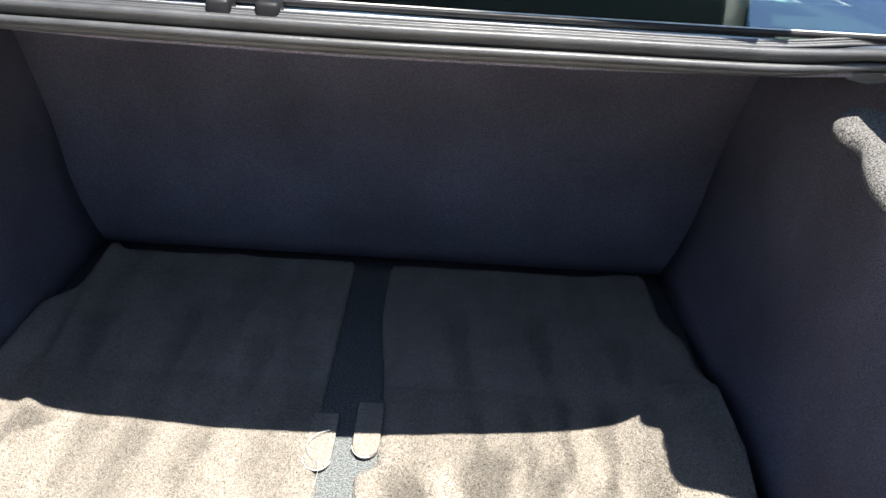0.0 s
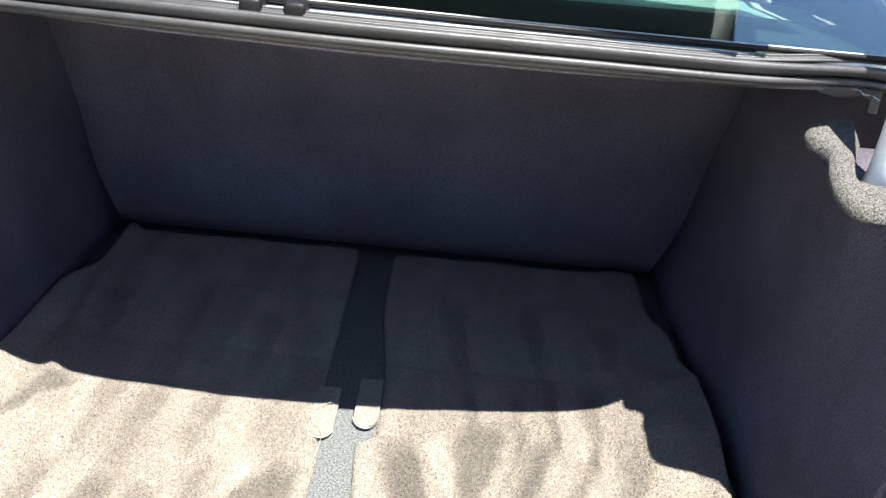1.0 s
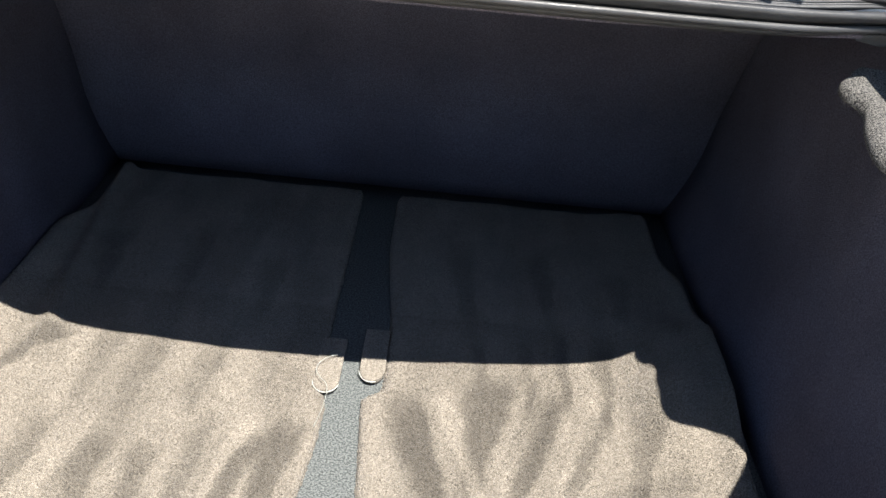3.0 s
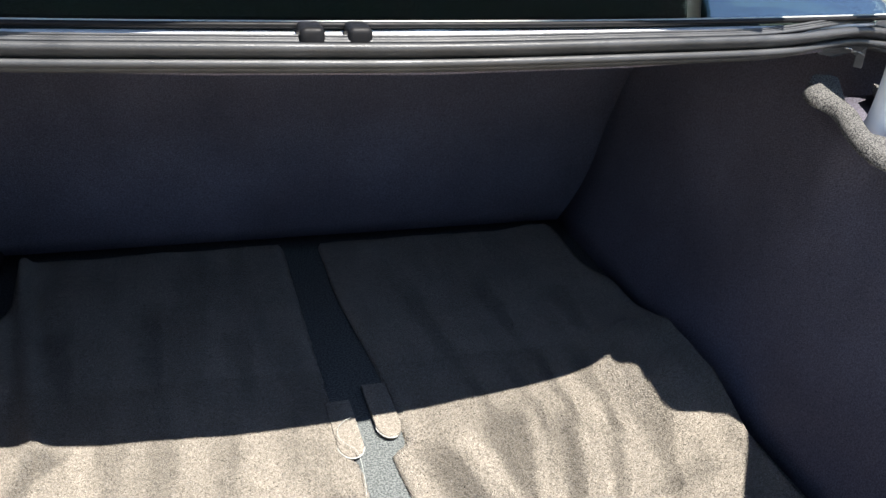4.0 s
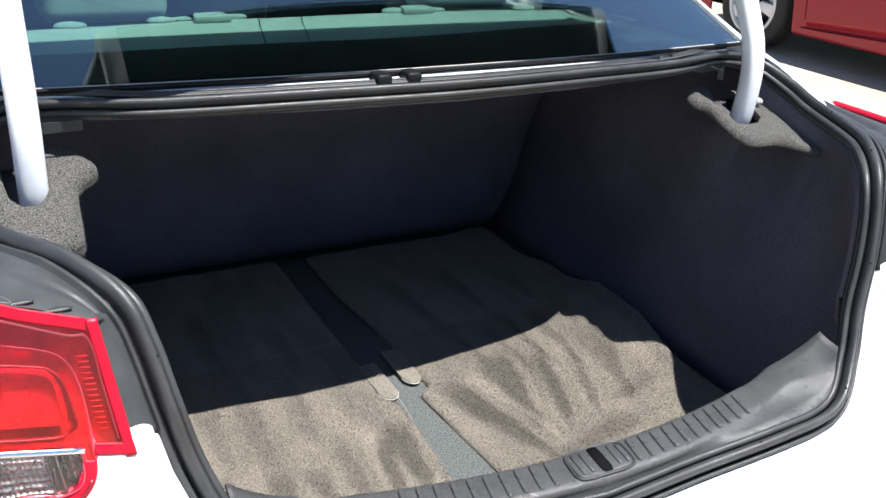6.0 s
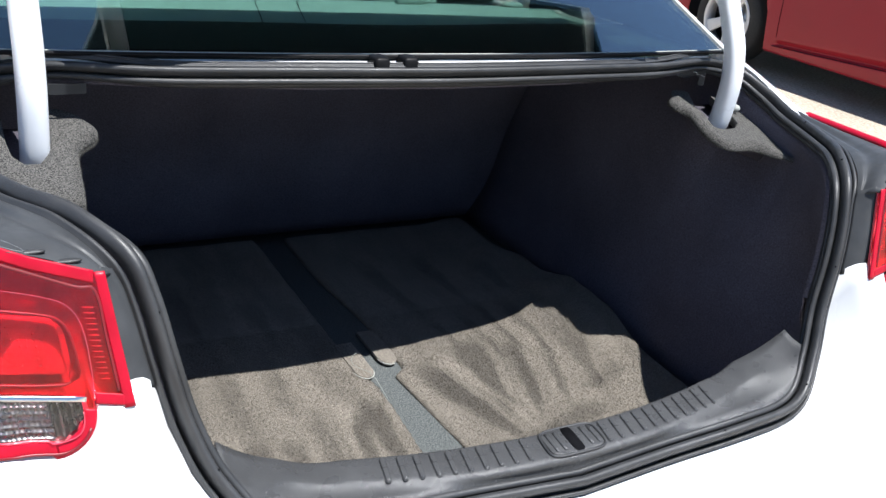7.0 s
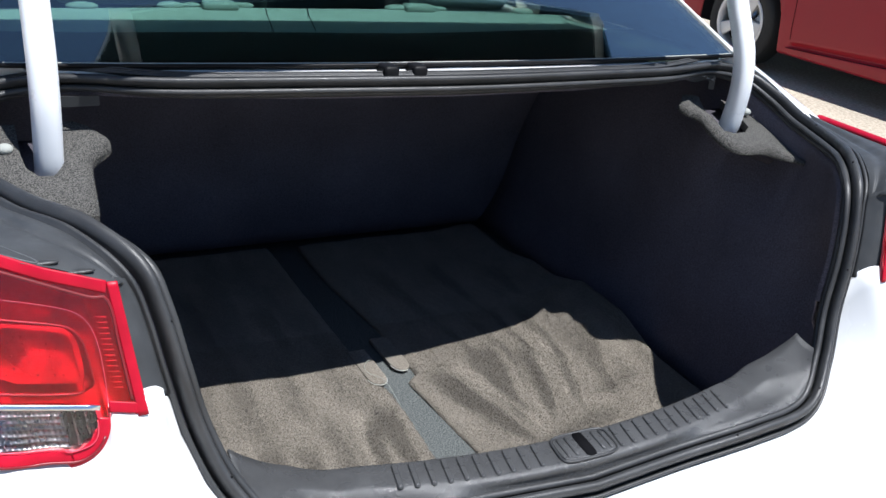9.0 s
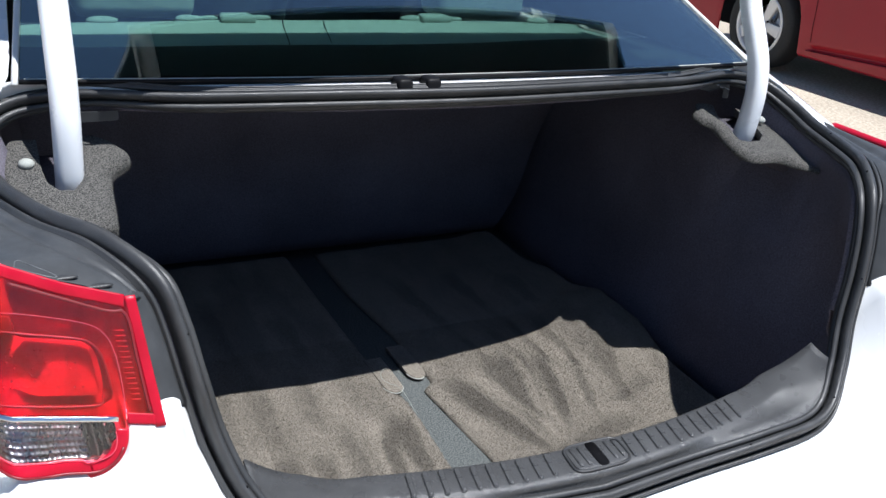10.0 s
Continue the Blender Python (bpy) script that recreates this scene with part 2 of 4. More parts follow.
def tube(path, profile, outward, closed=False, caps=True, wide=None):
    """Sweeps a closed profile of (n, b) along the path; outward(p) gives the way of n."""
    rings = []
    count = len(path)
    for i, p in enumerate(path):
        a = path[(i - 1) % count] if closed or i else path[0]
        z = path[(i + 1) % count] if closed or i < count - 1 else path[-1]
        t = Vector(z - a).normalized()
        n = Vector(outward(p))
        n = (n - t * n.dot(t)).normalized()
        b = n.cross(t)
        k = wide(p) if wide else 1.0
        rings.append([Vector(p) + n * u * k + b * v for u, v in profile])
    if closed:
        rings.append(rings[0])
    bm = grid(rings, close=True)
    if closed:
        bmesh.ops.remove_doubles(bm, verts=bm.verts[:], dist=1e-6)
    elif caps:
        bm.verts.ensure_lookup_table()
        k = len(profile)
        bm.faces.new(bm.verts[:k])
        bm.faces.new(bm.verts[len(bm.verts) - k:])
    return bm


def ring_profile(n0, b0, rn, rb, k=12):
    return [(n0 + rn * math.cos(2 * math.pi * i / k), b0 + rb * math.sin(2 * math.pi * i / k)) for i in range(k)]


def box(x0, x1, y0, y1, z0, z1):
    bm = bmesh.new()
    bmesh.ops.create_cube(bm, size=1, matrix=Matrix.Translation(((x0 + x1) / 2, (y0 + y1) / 2, (z0 + z1) / 2)) @ Matrix.Diagonal((x1 - x0, y1 - y0, z1 - z0, 1)))
    return bm


def disc(centre, axis, radius, depth, k=24, bottom=None):
    bm = bmesh.new()
    turn = Vector(axis).to_track_quat("Z", "Y").to_matrix().to_4x4()
    bmesh.ops.create_cone(bm, cap_ends=True, segments=k, radius1=radius if bottom is None else bottom, radius2=radius, depth=depth, matrix=Matrix.Translation(centre) @ turn)
    return bm


def ball(centre, r, scale=(1, 1, 1), k=16):
    bm = bmesh.new()
    bmesh.ops.create_uvsphere(bm, u_segments=k, v_segments=k // 2 + 2, radius=r, matrix=Matrix.Translation(centre) @ Matrix.Diagonal((*scale, 1)))
    return bm


def plate(outline, place, depth):
    """A slab: the outline (u, v) laid by place(u, v, d) at d = 0 and d = depth."""
    bm = bmesh.new()
    top = [bm.verts.new(place(u, v, 0)) for u, v in outline]
    low = [bm.verts.new(place(u, v, depth)) for u, v in outline]
    bm.faces.new(top)
    bm.faces.new(low[::-1])
    n = len(outline)
    for i in range(n):
        bm.faces.new((top[i], low[i], low[(i + 1) % n], top[(i + 1) % n]))
    return bm


def smooth(a, b, v):
    u = min(1, max(0, (v - a) / (b - a)))
    return u * u * (3 - 2 * u)


def mirrored(points):
    return [(-p[0], *p[1:]) for p in points]


# ---- ground ----
cuts = [-400, -60, -15, -5, -2, 0, 1, 2, 3, 4, 5, 6, 8, 12, 25, 60, 400]
rows = [[(x, y, 0) for x in cuts] for y in cuts]
ground = part("ground", grid(rows), CEMENT, label="pale worn concrete of a parking lot in full sun")
tagged(ground, category="ground", kind="structure")

# ---- the white car ----
car = tagged(new("white_car"), "white sedan seen from behind with its boot standing open", "car")

# half of the rim of the boot opening, from the sill's middle to the rear deck's middle
RIM = [(0, -0.03, 0.667), (0.13, -0.024, 0.672), (0.262, -0.027, 0.684), (0.361, -0.014, 0.689), (0.407, 0.015, 0.73), (0.433, 0.041, 0.786),
       (0.45, 0.054, 0.852), (0.463, 0.071, 0.911), (0.478, 0.098, 0.953), (0.516, 0.154, 0.973), (0.559, 0.22, 0.973), (0.606, 0.331, 0.978),
       (0.617, 0.391, 0.994), (0.598, 0.44, 1.016), (0.54, 0.4455, 1.0255), (0.4, 0.401, 1.031), (0.2, 0.37, 1.036), (0, 0.358, 1.037)]
LOOP = spline(RIM + mirrored(RIM[-2::-1]), 400)[:-1]
MIDDLE = np.array((0, 0.19, 0.86))


def rim_ways():
    """Unit vectors away from the opening along the rim loop, evened out."""
    out = []
    for i, p in enumerate(LOOP):
        v = p - MIDDLE
        v[0] *= 0.5 + 0.5 * smooth(0.33, 0.52, abs(p[0]))
        t = LOOP[(i + 1) % len(LOOP)] - LOOP[i - 1]
        t = t / np.linalg.norm(t)
        v = v - t * np.dot(v, t)
        out.append(v / np.linalg.norm(v))
    for _ in range(12):
        out = [(out[i - 1] + out[i] * 2 + out[(i + 1) % len(out)]) / 4 for i in range(len(out))]
    return np.array(out)


RIM_WAYS = rim_ways()
LOOP_POINTS = np.array(LOOP)


def outward(p):
    """Away from the opening at the rim point nearest to p."""
    return RIM_WAYS[int(np.argmin(np.sum((LOOP_POINTS - np.array(p)) ** 2, axis=1)))]


def rim_scale(p):
    """The seal stands narrower on the upright sides of the opening."""
    return 0.86 + 0.14 * smooth(0.92, 0.965, p[2]) - 0.23 * smooth(0.985, 1.025, p[2])


def along_rim(n, b, keep):
    """Points of the rim loop moved by n outwards and b up, where keep(p) holds."""
    out = []
    for i, p in enumerate(LOOP):
        if keep(p):
            t = Vector(LOOP[(i + 1) % len(LOOP)] - LOOP[i - 1]).normalized()
            o = Vector(outward(p))
            o = (o - t * o.dot(t)).normalized()
            out.append(np.array(Vector(p) + o * n * rim_scale(p) + o.cross(t) * b))
    return out


part("weather_seal", tube(LOOP, [(0.0065, -0.016), (0.0065, -0.004), (0.0085, 0.001), (0.0118, 0.0032), (0.0158, 0.0028), (0.0188, 0.0), (0.0205, -0.005), (0.0205, -0.016)], outward, closed=True, wide=rim_scale), RUBBER, car, "black rubber bulb seal round the opening")
part("seal_lip", tube(LOOP, ring_profile(-0.0002, -0.0105, 0.0052, 0.0042, 10), outward, closed=True, wide=rim_scale), RUBBER, car, "thin inner lip of the rubber seal")
part("seal_carrier", tube(LOOP, [(-0.004, -0.022), (0.026, -0.03), (0.036, -0.03), (0.036, -0.021), (0.031, -0.021), (0.0302, -0.0095), (0.0288, -0.0078), (0.0262, -0.0078), (0.0248, -0.0095), (0.024, -0.02), (0.0195, -0.02), (0.006, -0.016), (-0.003, -0.0175)], outward, closed=True, wide=rim_scale),
     RUBBER, car, "grooved black rubber channel")
for n in (0.0265, 0.030, 0.0335):
    line = along_rim(n, -0.009, lambda p: p[2] > 1.015)
    part("seal_ridge", tube(line, ring_profile(0, 0, 0.0016, 0.0016, 6), outward), RUBBER, car, "fine rubber ridge along the deck")
# shade in the seal's small vent holes, drawn as black beads
DOTS = [p for i, p in enumerate(LOOP) if i % 20 == 6 and p[1] < 0.33 and abs(p[0]) > 0.2]
for p in DOTS:
    o = Vector(outward(p)).normalized()
    part("vent_shade", ball(Vector(p) + o * 0.0095 + Vector((0, -0.0012, 0.0022)), 0.0016, k=8), DARK, car)



def sided(side, p):
    return (side * p[0], p[1], p[2])


# quarter panels: sections across, from the opening or window out to the flank
SECTIONS = [
    [(0.645, 0.33, 0.968), (0.668, 0.335, 0.969), (0.692, 0.345, 0.961), (0.74, 0.35, 0.915), (0.80, 0.36, 0.82), (0.84, 0.37, 0.7), (0.86, 0.38, 0.5), (0.85, 0.38, 0.25)],
    [(0.642, 0.425, 1.008), (0.676, 0.44, 1.0), (0.706, 0.45, 0.986), (0.76, 0.43, 0.92), (0.82, 0.44, 0.82), (0.855, 0.45, 0.7), (0.87, 0.46, 0.5), (0.86, 0.46, 0.25)],
    [(0.59, 0.462, 1.046), (0.622, 0.495, 1.043), (0.69, 0.525, 0.995), (0.77, 0.5, 0.93), (0.83, 0.5, 0.82), (0.865, 0.5, 0.7), (0.88, 0.5, 0.5), (0.87, 0.5, 0.25)],
    [(0.572, 0.65, 1.125), (0.612, 0.67, 1.105), (0.72, 0.69, 1.0), (0.78, 0.68, 0.94), (0.845, 0.68, 0.82), (0.88, 0.68, 0.7), (0.892, 0.68, 0.5), (0.88, 0.68, 0.25)],
    [(0.545, 1.0, 1.262), (0.59, 1.02, 1.21), (0.72, 1.05, 1.0), (0.79, 1.05, 0.95), (0.86, 1.05, 0.82), (0.89, 1.05, 0.7), (0.9, 1.05, 0.5), (0.89, 1.05, 0.25)],
    [(0.53, 1.35, 1.385), (0.575, 1.4, 1.32), (0.73, 1.5, 1.01), (0.8, 1.5, 0.96), (0.87, 1.5, 0.82), (0.9, 1.5, 0.7), (0.91, 1.5, 0.5), (0.9, 1.5, 0.25)],
]
for side in (1, -1):
    lines = [spline([sec[k] for sec in SECTIONS], 30) for k in range(8)]
    rows = [spline([sided(side, l[i]) for l in lines], 26) for i in range(30)]
    part("quarter_panel", grid(rows), WHITE, car, "glossy white painted rear wing", solid=0.003)

    # painted gutter round the corner of the opening, up to the window
    low = along_rim(0.030, -0.014, lambda p: p[0] * side > 0.53 and p[1] > 0.325 and p[2] < 1.0255)
    low = low if low[0][2] < low[-1][2] else low[::-1]
    low = spline([tuple(q) for q in low[::3]] + [tuple(low[-1])], 30)
    high = spline([sided(side, q) for q in ((0.645, 0.33, 0.9685), (0.647, 0.38, 0.984), (0.642, 0.425, 1.0085), (0.618, 0.447, 1.028), (0.59, 0.462, 1.0465), (0.552, 0.455, 1.049))], 30)
    part("corner_gutter", grid([[tuple(a * (1 - u) + b * u) for a, b in zip(low, high)] for u in np.linspace(0, 1, 6)]), WHITE, car, "white painted gutter round the seal corner", solid=0.002)

    # dark panel between the seal and the lamp: a lit slope above a fold, an upright wall with a ridge below it
    inner = along_rim(0.0328, -0.013, lambda p: p[0] * side > 0 and 0.833 < p[2] < 0.99 and p[1] < 0.37)
    inner = inner if inner[0][2] < inner[-1][2] else inner[::-1]
    lower = spline([tuple(q) for q in inner if q[2] < 0.944][::3], 20)
    upper = spline([tuple(q) for q in inner if q[2] >= 0.932][::5] + [tuple(inner[-1])], 40)
    outer = spline([sided(side, p) for p in [(0.5165, 0.0555, 0.9475), (0.54, 0.059, 0.957), (0.565, 0.0625, 0.966), (0.606, 0.068, 0.9775), (0.632, 0.13, 0.9735), (0.655, 0.22, 0.968), (0.682, 0.345, 0.961)]], 40)
    lift = np.array((0, -0.004, 0.004))
    rows = [[tuple(a * (1 - u) + b * u + lift * (math.sin(math.pi * u) - 1.1 * math.exp(-((u - 0.27) / 0.1) ** 2))) for a, b in zip(upper, outer)] for u in np.concatenate([[0, 0.015], np.linspace(0.03, 0.97, 31), [0.985, 1]])]
    part("lamp_surround", grid(rows), PANEL, car, "smooth dark grey panel beside the tail lamp", solid=0.003)
    lamp_side = spline([sided(side, p) for p in ((0.5035, 0.034, 0.835), (0.51, 0.046, 0.885), (0.5198, 0.0655, 0.951))], 20)
    swell = np.array((0, -0.004, 0.001))
    rows = [[tuple(a * (1 - u) + b * u + swell * (math.sin(math.pi * u) * (1 - 0.7 * k / 19))) for k, (a, b) in enumerate(zip(lower, lamp_side))] for u in np.linspace(0, 1, 10)]
    part("lamp_wall", grid(rows), PANEL, car, "smooth dark wall between the seal and the lamp", solid=0.002)
    edge = [a * 0.35 + b * 0.65 + swell * (0.9 * (1 - 0.7 * k / 19)) for k, (a, b) in enumerate(zip(lower, lamp_side))]
    part("panel_edge", tube(edge, ring_profile(0, 0, 0.0009, 0.0006, 8), lambda p: (1, 0, 0)), PANEL_EDGE, car, "ridge beside the lamp, coloured pale as a lit edge")
    # shade in two moulded notches, drawn as flattened dark balls
    for at in ((0.5755, 0.067, 0.9702), (0.547, 0.063, 0.9603)):
        part("notch_shade", ball(sided(side, at), 0.007, (2.1, 0.55, 0.3), 14), RUBBER, car, "small dark bump standing for a shaded notch above the lamp")


# the outline of a clip, moulded into the panel, coloured pale as a lit edge
for side in (1, -1):
    outline = spline([sided(side, p) for p in ((0.6119, 0.0833, 0.9778), (0.6082, 0.097, 0.9779), (0.5957, 0.0808, 0.978), (0.5798, 0.0678, 0.9731), (0.5816, 0.0646, 0.9726), (0.5968, 0.0689, 0.9769), (0.6119, 0.0833, 0.9778))], 40)[:-1]
    edge = spline([sided(side, p) for p in ((0.692, 0.352, 0.9635), (0.661, 0.222, 0.971), (0.648, 0.16, 0.9735), (0.652, 0.12, 0.966))], 30)
    part("lamp_edge", tube(edge, ring_profile(0, 0, 0.008, 0.005, 10), lambda p: (side, 0, 0.3)), RED_TRIM, car, "red upper edge of the tail lamp along the wing")
    part("panel_outline", tube(outline, ring_profile(0, 0, 0.0005, 0.0004, 6), lambda p: (0, 0, 1), closed=True), PANEL_EDGE, car, "moulded outline on the panel, coloured pale as a lit edge")


# tail lamps
def lamp_point(side, x, z, d=0.0):
    """A point of the lamp's face, whose inner edge leans outwards; d goes into the lamp."""
    w = 1 - smooth(0.6, 0.66, x)
    up = z + w * (0.2186 * z - 0.1903)
    y = w * (0.019 + 0.3 * (up - 0.833)) + (1 - w) * (0.006 + 0.73 * (z - 0.837)) + 60 * max(0, x - 0.625) ** 2
    return (side * (x - 0.0015 * w + (0.11 + 0.065 * w) * (z - 0.838)), y + d * 0.93, up - d * 0.35)


def lamp_low(x):
    return 0.838 + 0.19 * (min(x, 0.54) - 0.5) - 0.034 * math.sqrt(max(0, 1 - (1 - min(1, max(0, (x - 0.533) / 0.042))) ** 2)) + 0.004 * smooth(0.56, 0.6, x) + 0.004 * smooth(0.6, 0.65, x) + 0.1 * smooth(0.65, 0.72, x)


def lamp_top(x):
    return float(np.interp(x, (0.5, 0.558, 0.608, 0.66, 0.72), (0.9354, 0.952, 0.9714, 0.968, 0.955)))


def divide(x):
    return 0.8505 + 0.15 * (x - 0.548)


def lamp_sheet(side, xs, low, top, d, n=10):
    return grid([[lamp_point(side, x, low(x) + (top(x) - low(x)) * v, d(x, v) if callable(d) else d) for x in xs] for v in np.concatenate([[0, 0.006], np.linspace(0.012, 0.988, n), [0.994, 1]])])


def lamp_strip(side, line, wide, deep, d=0.0025):
    flat = [(wide * math.copysign(abs(math.cos(a)) ** 0.35, math.cos(a)), deep * math.copysign(abs(math.sin(a)) ** 0.35, math.sin(a))) for a in np.linspace(0, 2 * math.pi, 16, endpoint=False)]
    return tube([np.array(lamp_point(side, x, z, d)) for x, z in line], flat, lambda p: (0.3, 0.4, 0.8))


def lamp_band(side, line, wide):
    """A flat band of the lamp's face inside the outline (x, z), with a soft crown."""
    p = np.array(line)
    t = np.gradient(p, axis=0)
    t /= np.linalg.norm(t, axis=1)[:, None]
    n = np.stack([-t[:, 1], t[:, 0]], 1)
    return grid([[lamp_point(side, *(q + m * wide * u), 0.001 - 0.0005 * math.sin(math.pi * u)) for q, m in zip(p, n)] for u in np.linspace(0, 1, 7)])


# rear fascia and bumper, both halves as one sheet under the opening and the lamps
TOP = [tuple(p) for p in along_rim(0.0336, -0.0135, lambda p: p[0] >= 0 and p[1] < 0.1 and p[2] < 0.84)][::6]
TOP += [(0.4785, 0.05, 0.8345), (0.483, 0.0445, 0.841), (0.488, 0.0395, 0.8465), (0.495, 0.035, 0.8495), (0.501, 0.033, 0.8495)]
TOP += [lamp_point(1, x, lamp_low(x) + 0.0005, 0.003) for x in (0.51, 0.52, 0.53, 0.5345, 0.538, 0.543, 0.549, 0.556, 0.565, 0.578, 0.6, 0.63, 0.66, 0.69)] + [(0.745, 0.42, 0.87)]
TOP = [np.array(p) for p in TOP]


def body_plan(x):
    """How far back the fascia stands at x, above the bumper."""
    return -0.088 + 0.2 * min(x, 0.62) ** 2 + 9 * max(0, x - 0.62) ** 2


def fascia(p, level):
    x, y, z = p
    if level == -1:
        return p + np.array((-0.012 * smooth(0.3, 0.45, x) * (1 - smooth(0.48, 0.5, x)), 0.016, -0.006)) * (1 - smooth(0.46, 0.475, x) * (1 - smooth(0.505, 0.51, x)))
    if level == 0:
        return p
    ridge = -0.0015 * math.exp(-((x - 0.5025) / 0.007) ** 2)
    step = np.array((x * 1.02, min(y, body_plan(x)) if x < 0.7 else body_plan(x) + 0.02, 0.622 + 0.10 * smooth(0.3, 0.62, x)))
    if level == 1:
        return p * 0.55 + step * 0.45 + np.array((0, -0.006 + ridge, 0.003))
    if level == 2:
        return step + np.array((0, ridge * 0.5, 0))
    out, height = ((0.055, 0.575), (0.085, 0.47), (0.06, 0.24))[level - 3]
    return np.array((x * (1.03 + 0.1 * smooth(0.5, 0.75, x)), body_plan(x) - out * (1 - 0.3 * smooth(0.55, 0.75, x)), height))


cols = [[tuple(fascia(p, -1))] + list(spline([tuple(fascia(p, k)) for k in range(6)], 24)) for p in TOP]
rows = [[(-c[i][0], c[i][1], c[i][2]) for c in cols[:0:-1]] + [tuple(c[i]) for c in cols] for i in range(25)]
part("rear_bumper", grid(rows), WHITE, car, "glossy white painted rear bumper", solid=0.003)
for side in (1, -1):
    lamp = part("tail_lamp", lamp_sheet(side, np.linspace(0.5, 0.685, 120), lambda x: lamp_low(x) + 0.001, lambda x: lamp_top(x) - 0.001,
                lambda x, v: max(0.004, 0.034 - 0.028 * (1 - smooth(0.5, 0.53, x)) - 0.02 * (1 - smooth(0, 0.15, v)))), RED_BOWL, car, "red tail lamp with a clear reversing section", solid=0.002)
    lens = part("red_lens", lamp_sheet(side, np.linspace(0.508, 0.685, 120), lambda x: lamp_low(x) + 0.008 if x < 0.54 else divide(x) + 0.002, lambda x: lamp_top(x) - 0.004,
                0.001), RED_LENS, lamp, "glossy red lens", solid=0.002)
    lens.visible_shadow = False
    clear = part("clear_lens", lamp_sheet(side, np.linspace(0.545, 0.68, 60), lambda x: lamp_low(x) + 0.0115 + 0.004 * (1 - smooth(0.545, 0.57, x)), lambda x: divide(x) - 0.002, -0.001), CLEAR_LENS, lamp, "clear lens", solid=0.002)
    clear.visible_shadow = False
    part("reversing_reflector", lamp_sheet(side, np.linspace(0.544, 0.68, 110), lambda x: lamp_low(x) + 0.010, lambda x: divide(x), lambda x, v: 0.014 + (0.002 * abs(math.sin(x * 700)) * abs(math.sin(v * 22)) if x > 0.572 else 0.005 * math.sin(x * 600)), 40), REFLECTOR, lamp, "faceted silver reflector", solid=0.001)
    # rims, seams and dividing strips
    turn = np.linspace(0.1, 1.57, 24)
    lobe = [(0.533 + 0.042 * (1 - math.cos(a)), 0.8437 - 0.034 * math.sin(a)) for a in turn] + [(x, lamp_low(x)) for x in np.linspace(0.578, 0.685, 40)]
    part("rim", lamp_band(side, [(x, lamp_top(x)) for x in np.linspace(0.685, 0.5092, 50)], 0.0095), RED_TRIM, lamp, "bright red moulded rim", solid=0.0015)
    part("rim", lamp_band(side, [(0.5, z) for z in np.linspace(0.9368, 0.838, 24)], 0.0095), RED_TRIM, lamp, "bright red moulded rim", solid=0.0015)
    part("rim", lamp_band(side, [(x, lamp_low(x)) for x in np.linspace(0.5092, 0.533, 14)], 0.0085), RED_TRIM, lamp, "bright red moulded rim", solid=0.0015)
    part("rim", lamp_band(side, lobe, 0.0105), RED_TRIM, lamp, "bright red moulded rim", solid=0.0015)
    part("lens_edge", lamp_strip(side, [(x + 0.0115 * (1 - k), z + 0.0115 * k) for (x, z), k in zip(lobe, np.concatenate([np.sin(turn) ** 2, np.ones(40)]))], 0.0005, 0.0006, -0.001), PINK, lamp, "edge of the clear lens, coloured pale as a highlight")
    part("seam", lamp_strip(side, [(x, lamp_low(x) + 0.0005) for x in np.linspace(0.54, 0.7, 60)], 0.0012, 0.0035), RED_DARK, lamp, "dark red seam under the lamp")
    part("seam", lamp_strip(side, spline([(0.5115, 0.851), (0.5115, 0.89), (0.512, 0.924), (0.53, 0.929), (0.6, 0.955)], 40), 0.0012, 0.0012, 0.001), RED_DARK, lamp, "dark red seam inside the rim")
    part("divider", lamp_strip(side, [(x, divide(x)) for x in np.linspace(0.54, 0.68, 16)], 0.0024, 0.002, -0.002), CHROME, lamp, "silver dividing strip")
    frame_line = [(0.66, 0.933), (0.6, 0.919), (0.56, 0.911), (0.546, 0.905), (0.541, 0.89), (0.545, 0.864), (0.57, 0.862), (0.66, 0.876)]
    part("inner_frame", lamp_strip(side, spline(frame_line, 60), 0.0012, 0.006, 0.008), RED_DARK, lamp, "dark inner frame behind the lens")
    fold = [(0.66, 0.944), (0.6, 0.934), (0.55, 0.922), (0.534, 0.912), (0.529, 0.895), (0.53, 0.87), (0.533, 0.85)]
    part("lens_fold", lamp_strip(side, spline(fold, 50), 0.0003, 0.0004, -0.0011), PINK, lamp, "fold of the lens, coloured pale as a highlight")
    for i in range(14):
        part("flute", lamp_strip(side, [(0.516, 0.86 + 0.004 * i), (0.525, 0.861 + 0.004 * i)], 0.0006, 0.0003, 0.0068), RED_BOWL, lamp)
    chamber = [(0.548, 0.868), (0.548, 0.902), (0.552, 0.907), (0.6, 0.915), (0.65, 0.926), (0.652, 0.924), (0.652, 0.886), (0.648, 0.88), (0.6, 0.872), (0.552, 0.866)]
    part("lamp_chamber", plate(chamber, lambda u, v, d: lamp_point(side, u, v, 0.02 + d), 0.006), RED_BOWL, lamp, "dark red chamber behind the lens", bevel=0.002)
    part("bulb_socket", plate([(0.604, 0.918), (0.604, 0.932), (0.63, 0.938), (0.63, 0.924)], lambda u, v, d: lamp_point(side, u, v, 0.012 + d), 0.012), RED_DARK, lamp, "dark bulb socket behind the lens", bevel=0.003)
    dice = random.Random(7)
    for i in range(13):
        for k in range(7):
            if dice.random() < 0.72:
                at = lamp_point(side, 0.562 + 0.0062 * i + dice.uniform(-0.001, 0.001), 0.874 + 0.0046 * k + 0.0008 * i, 0.017)
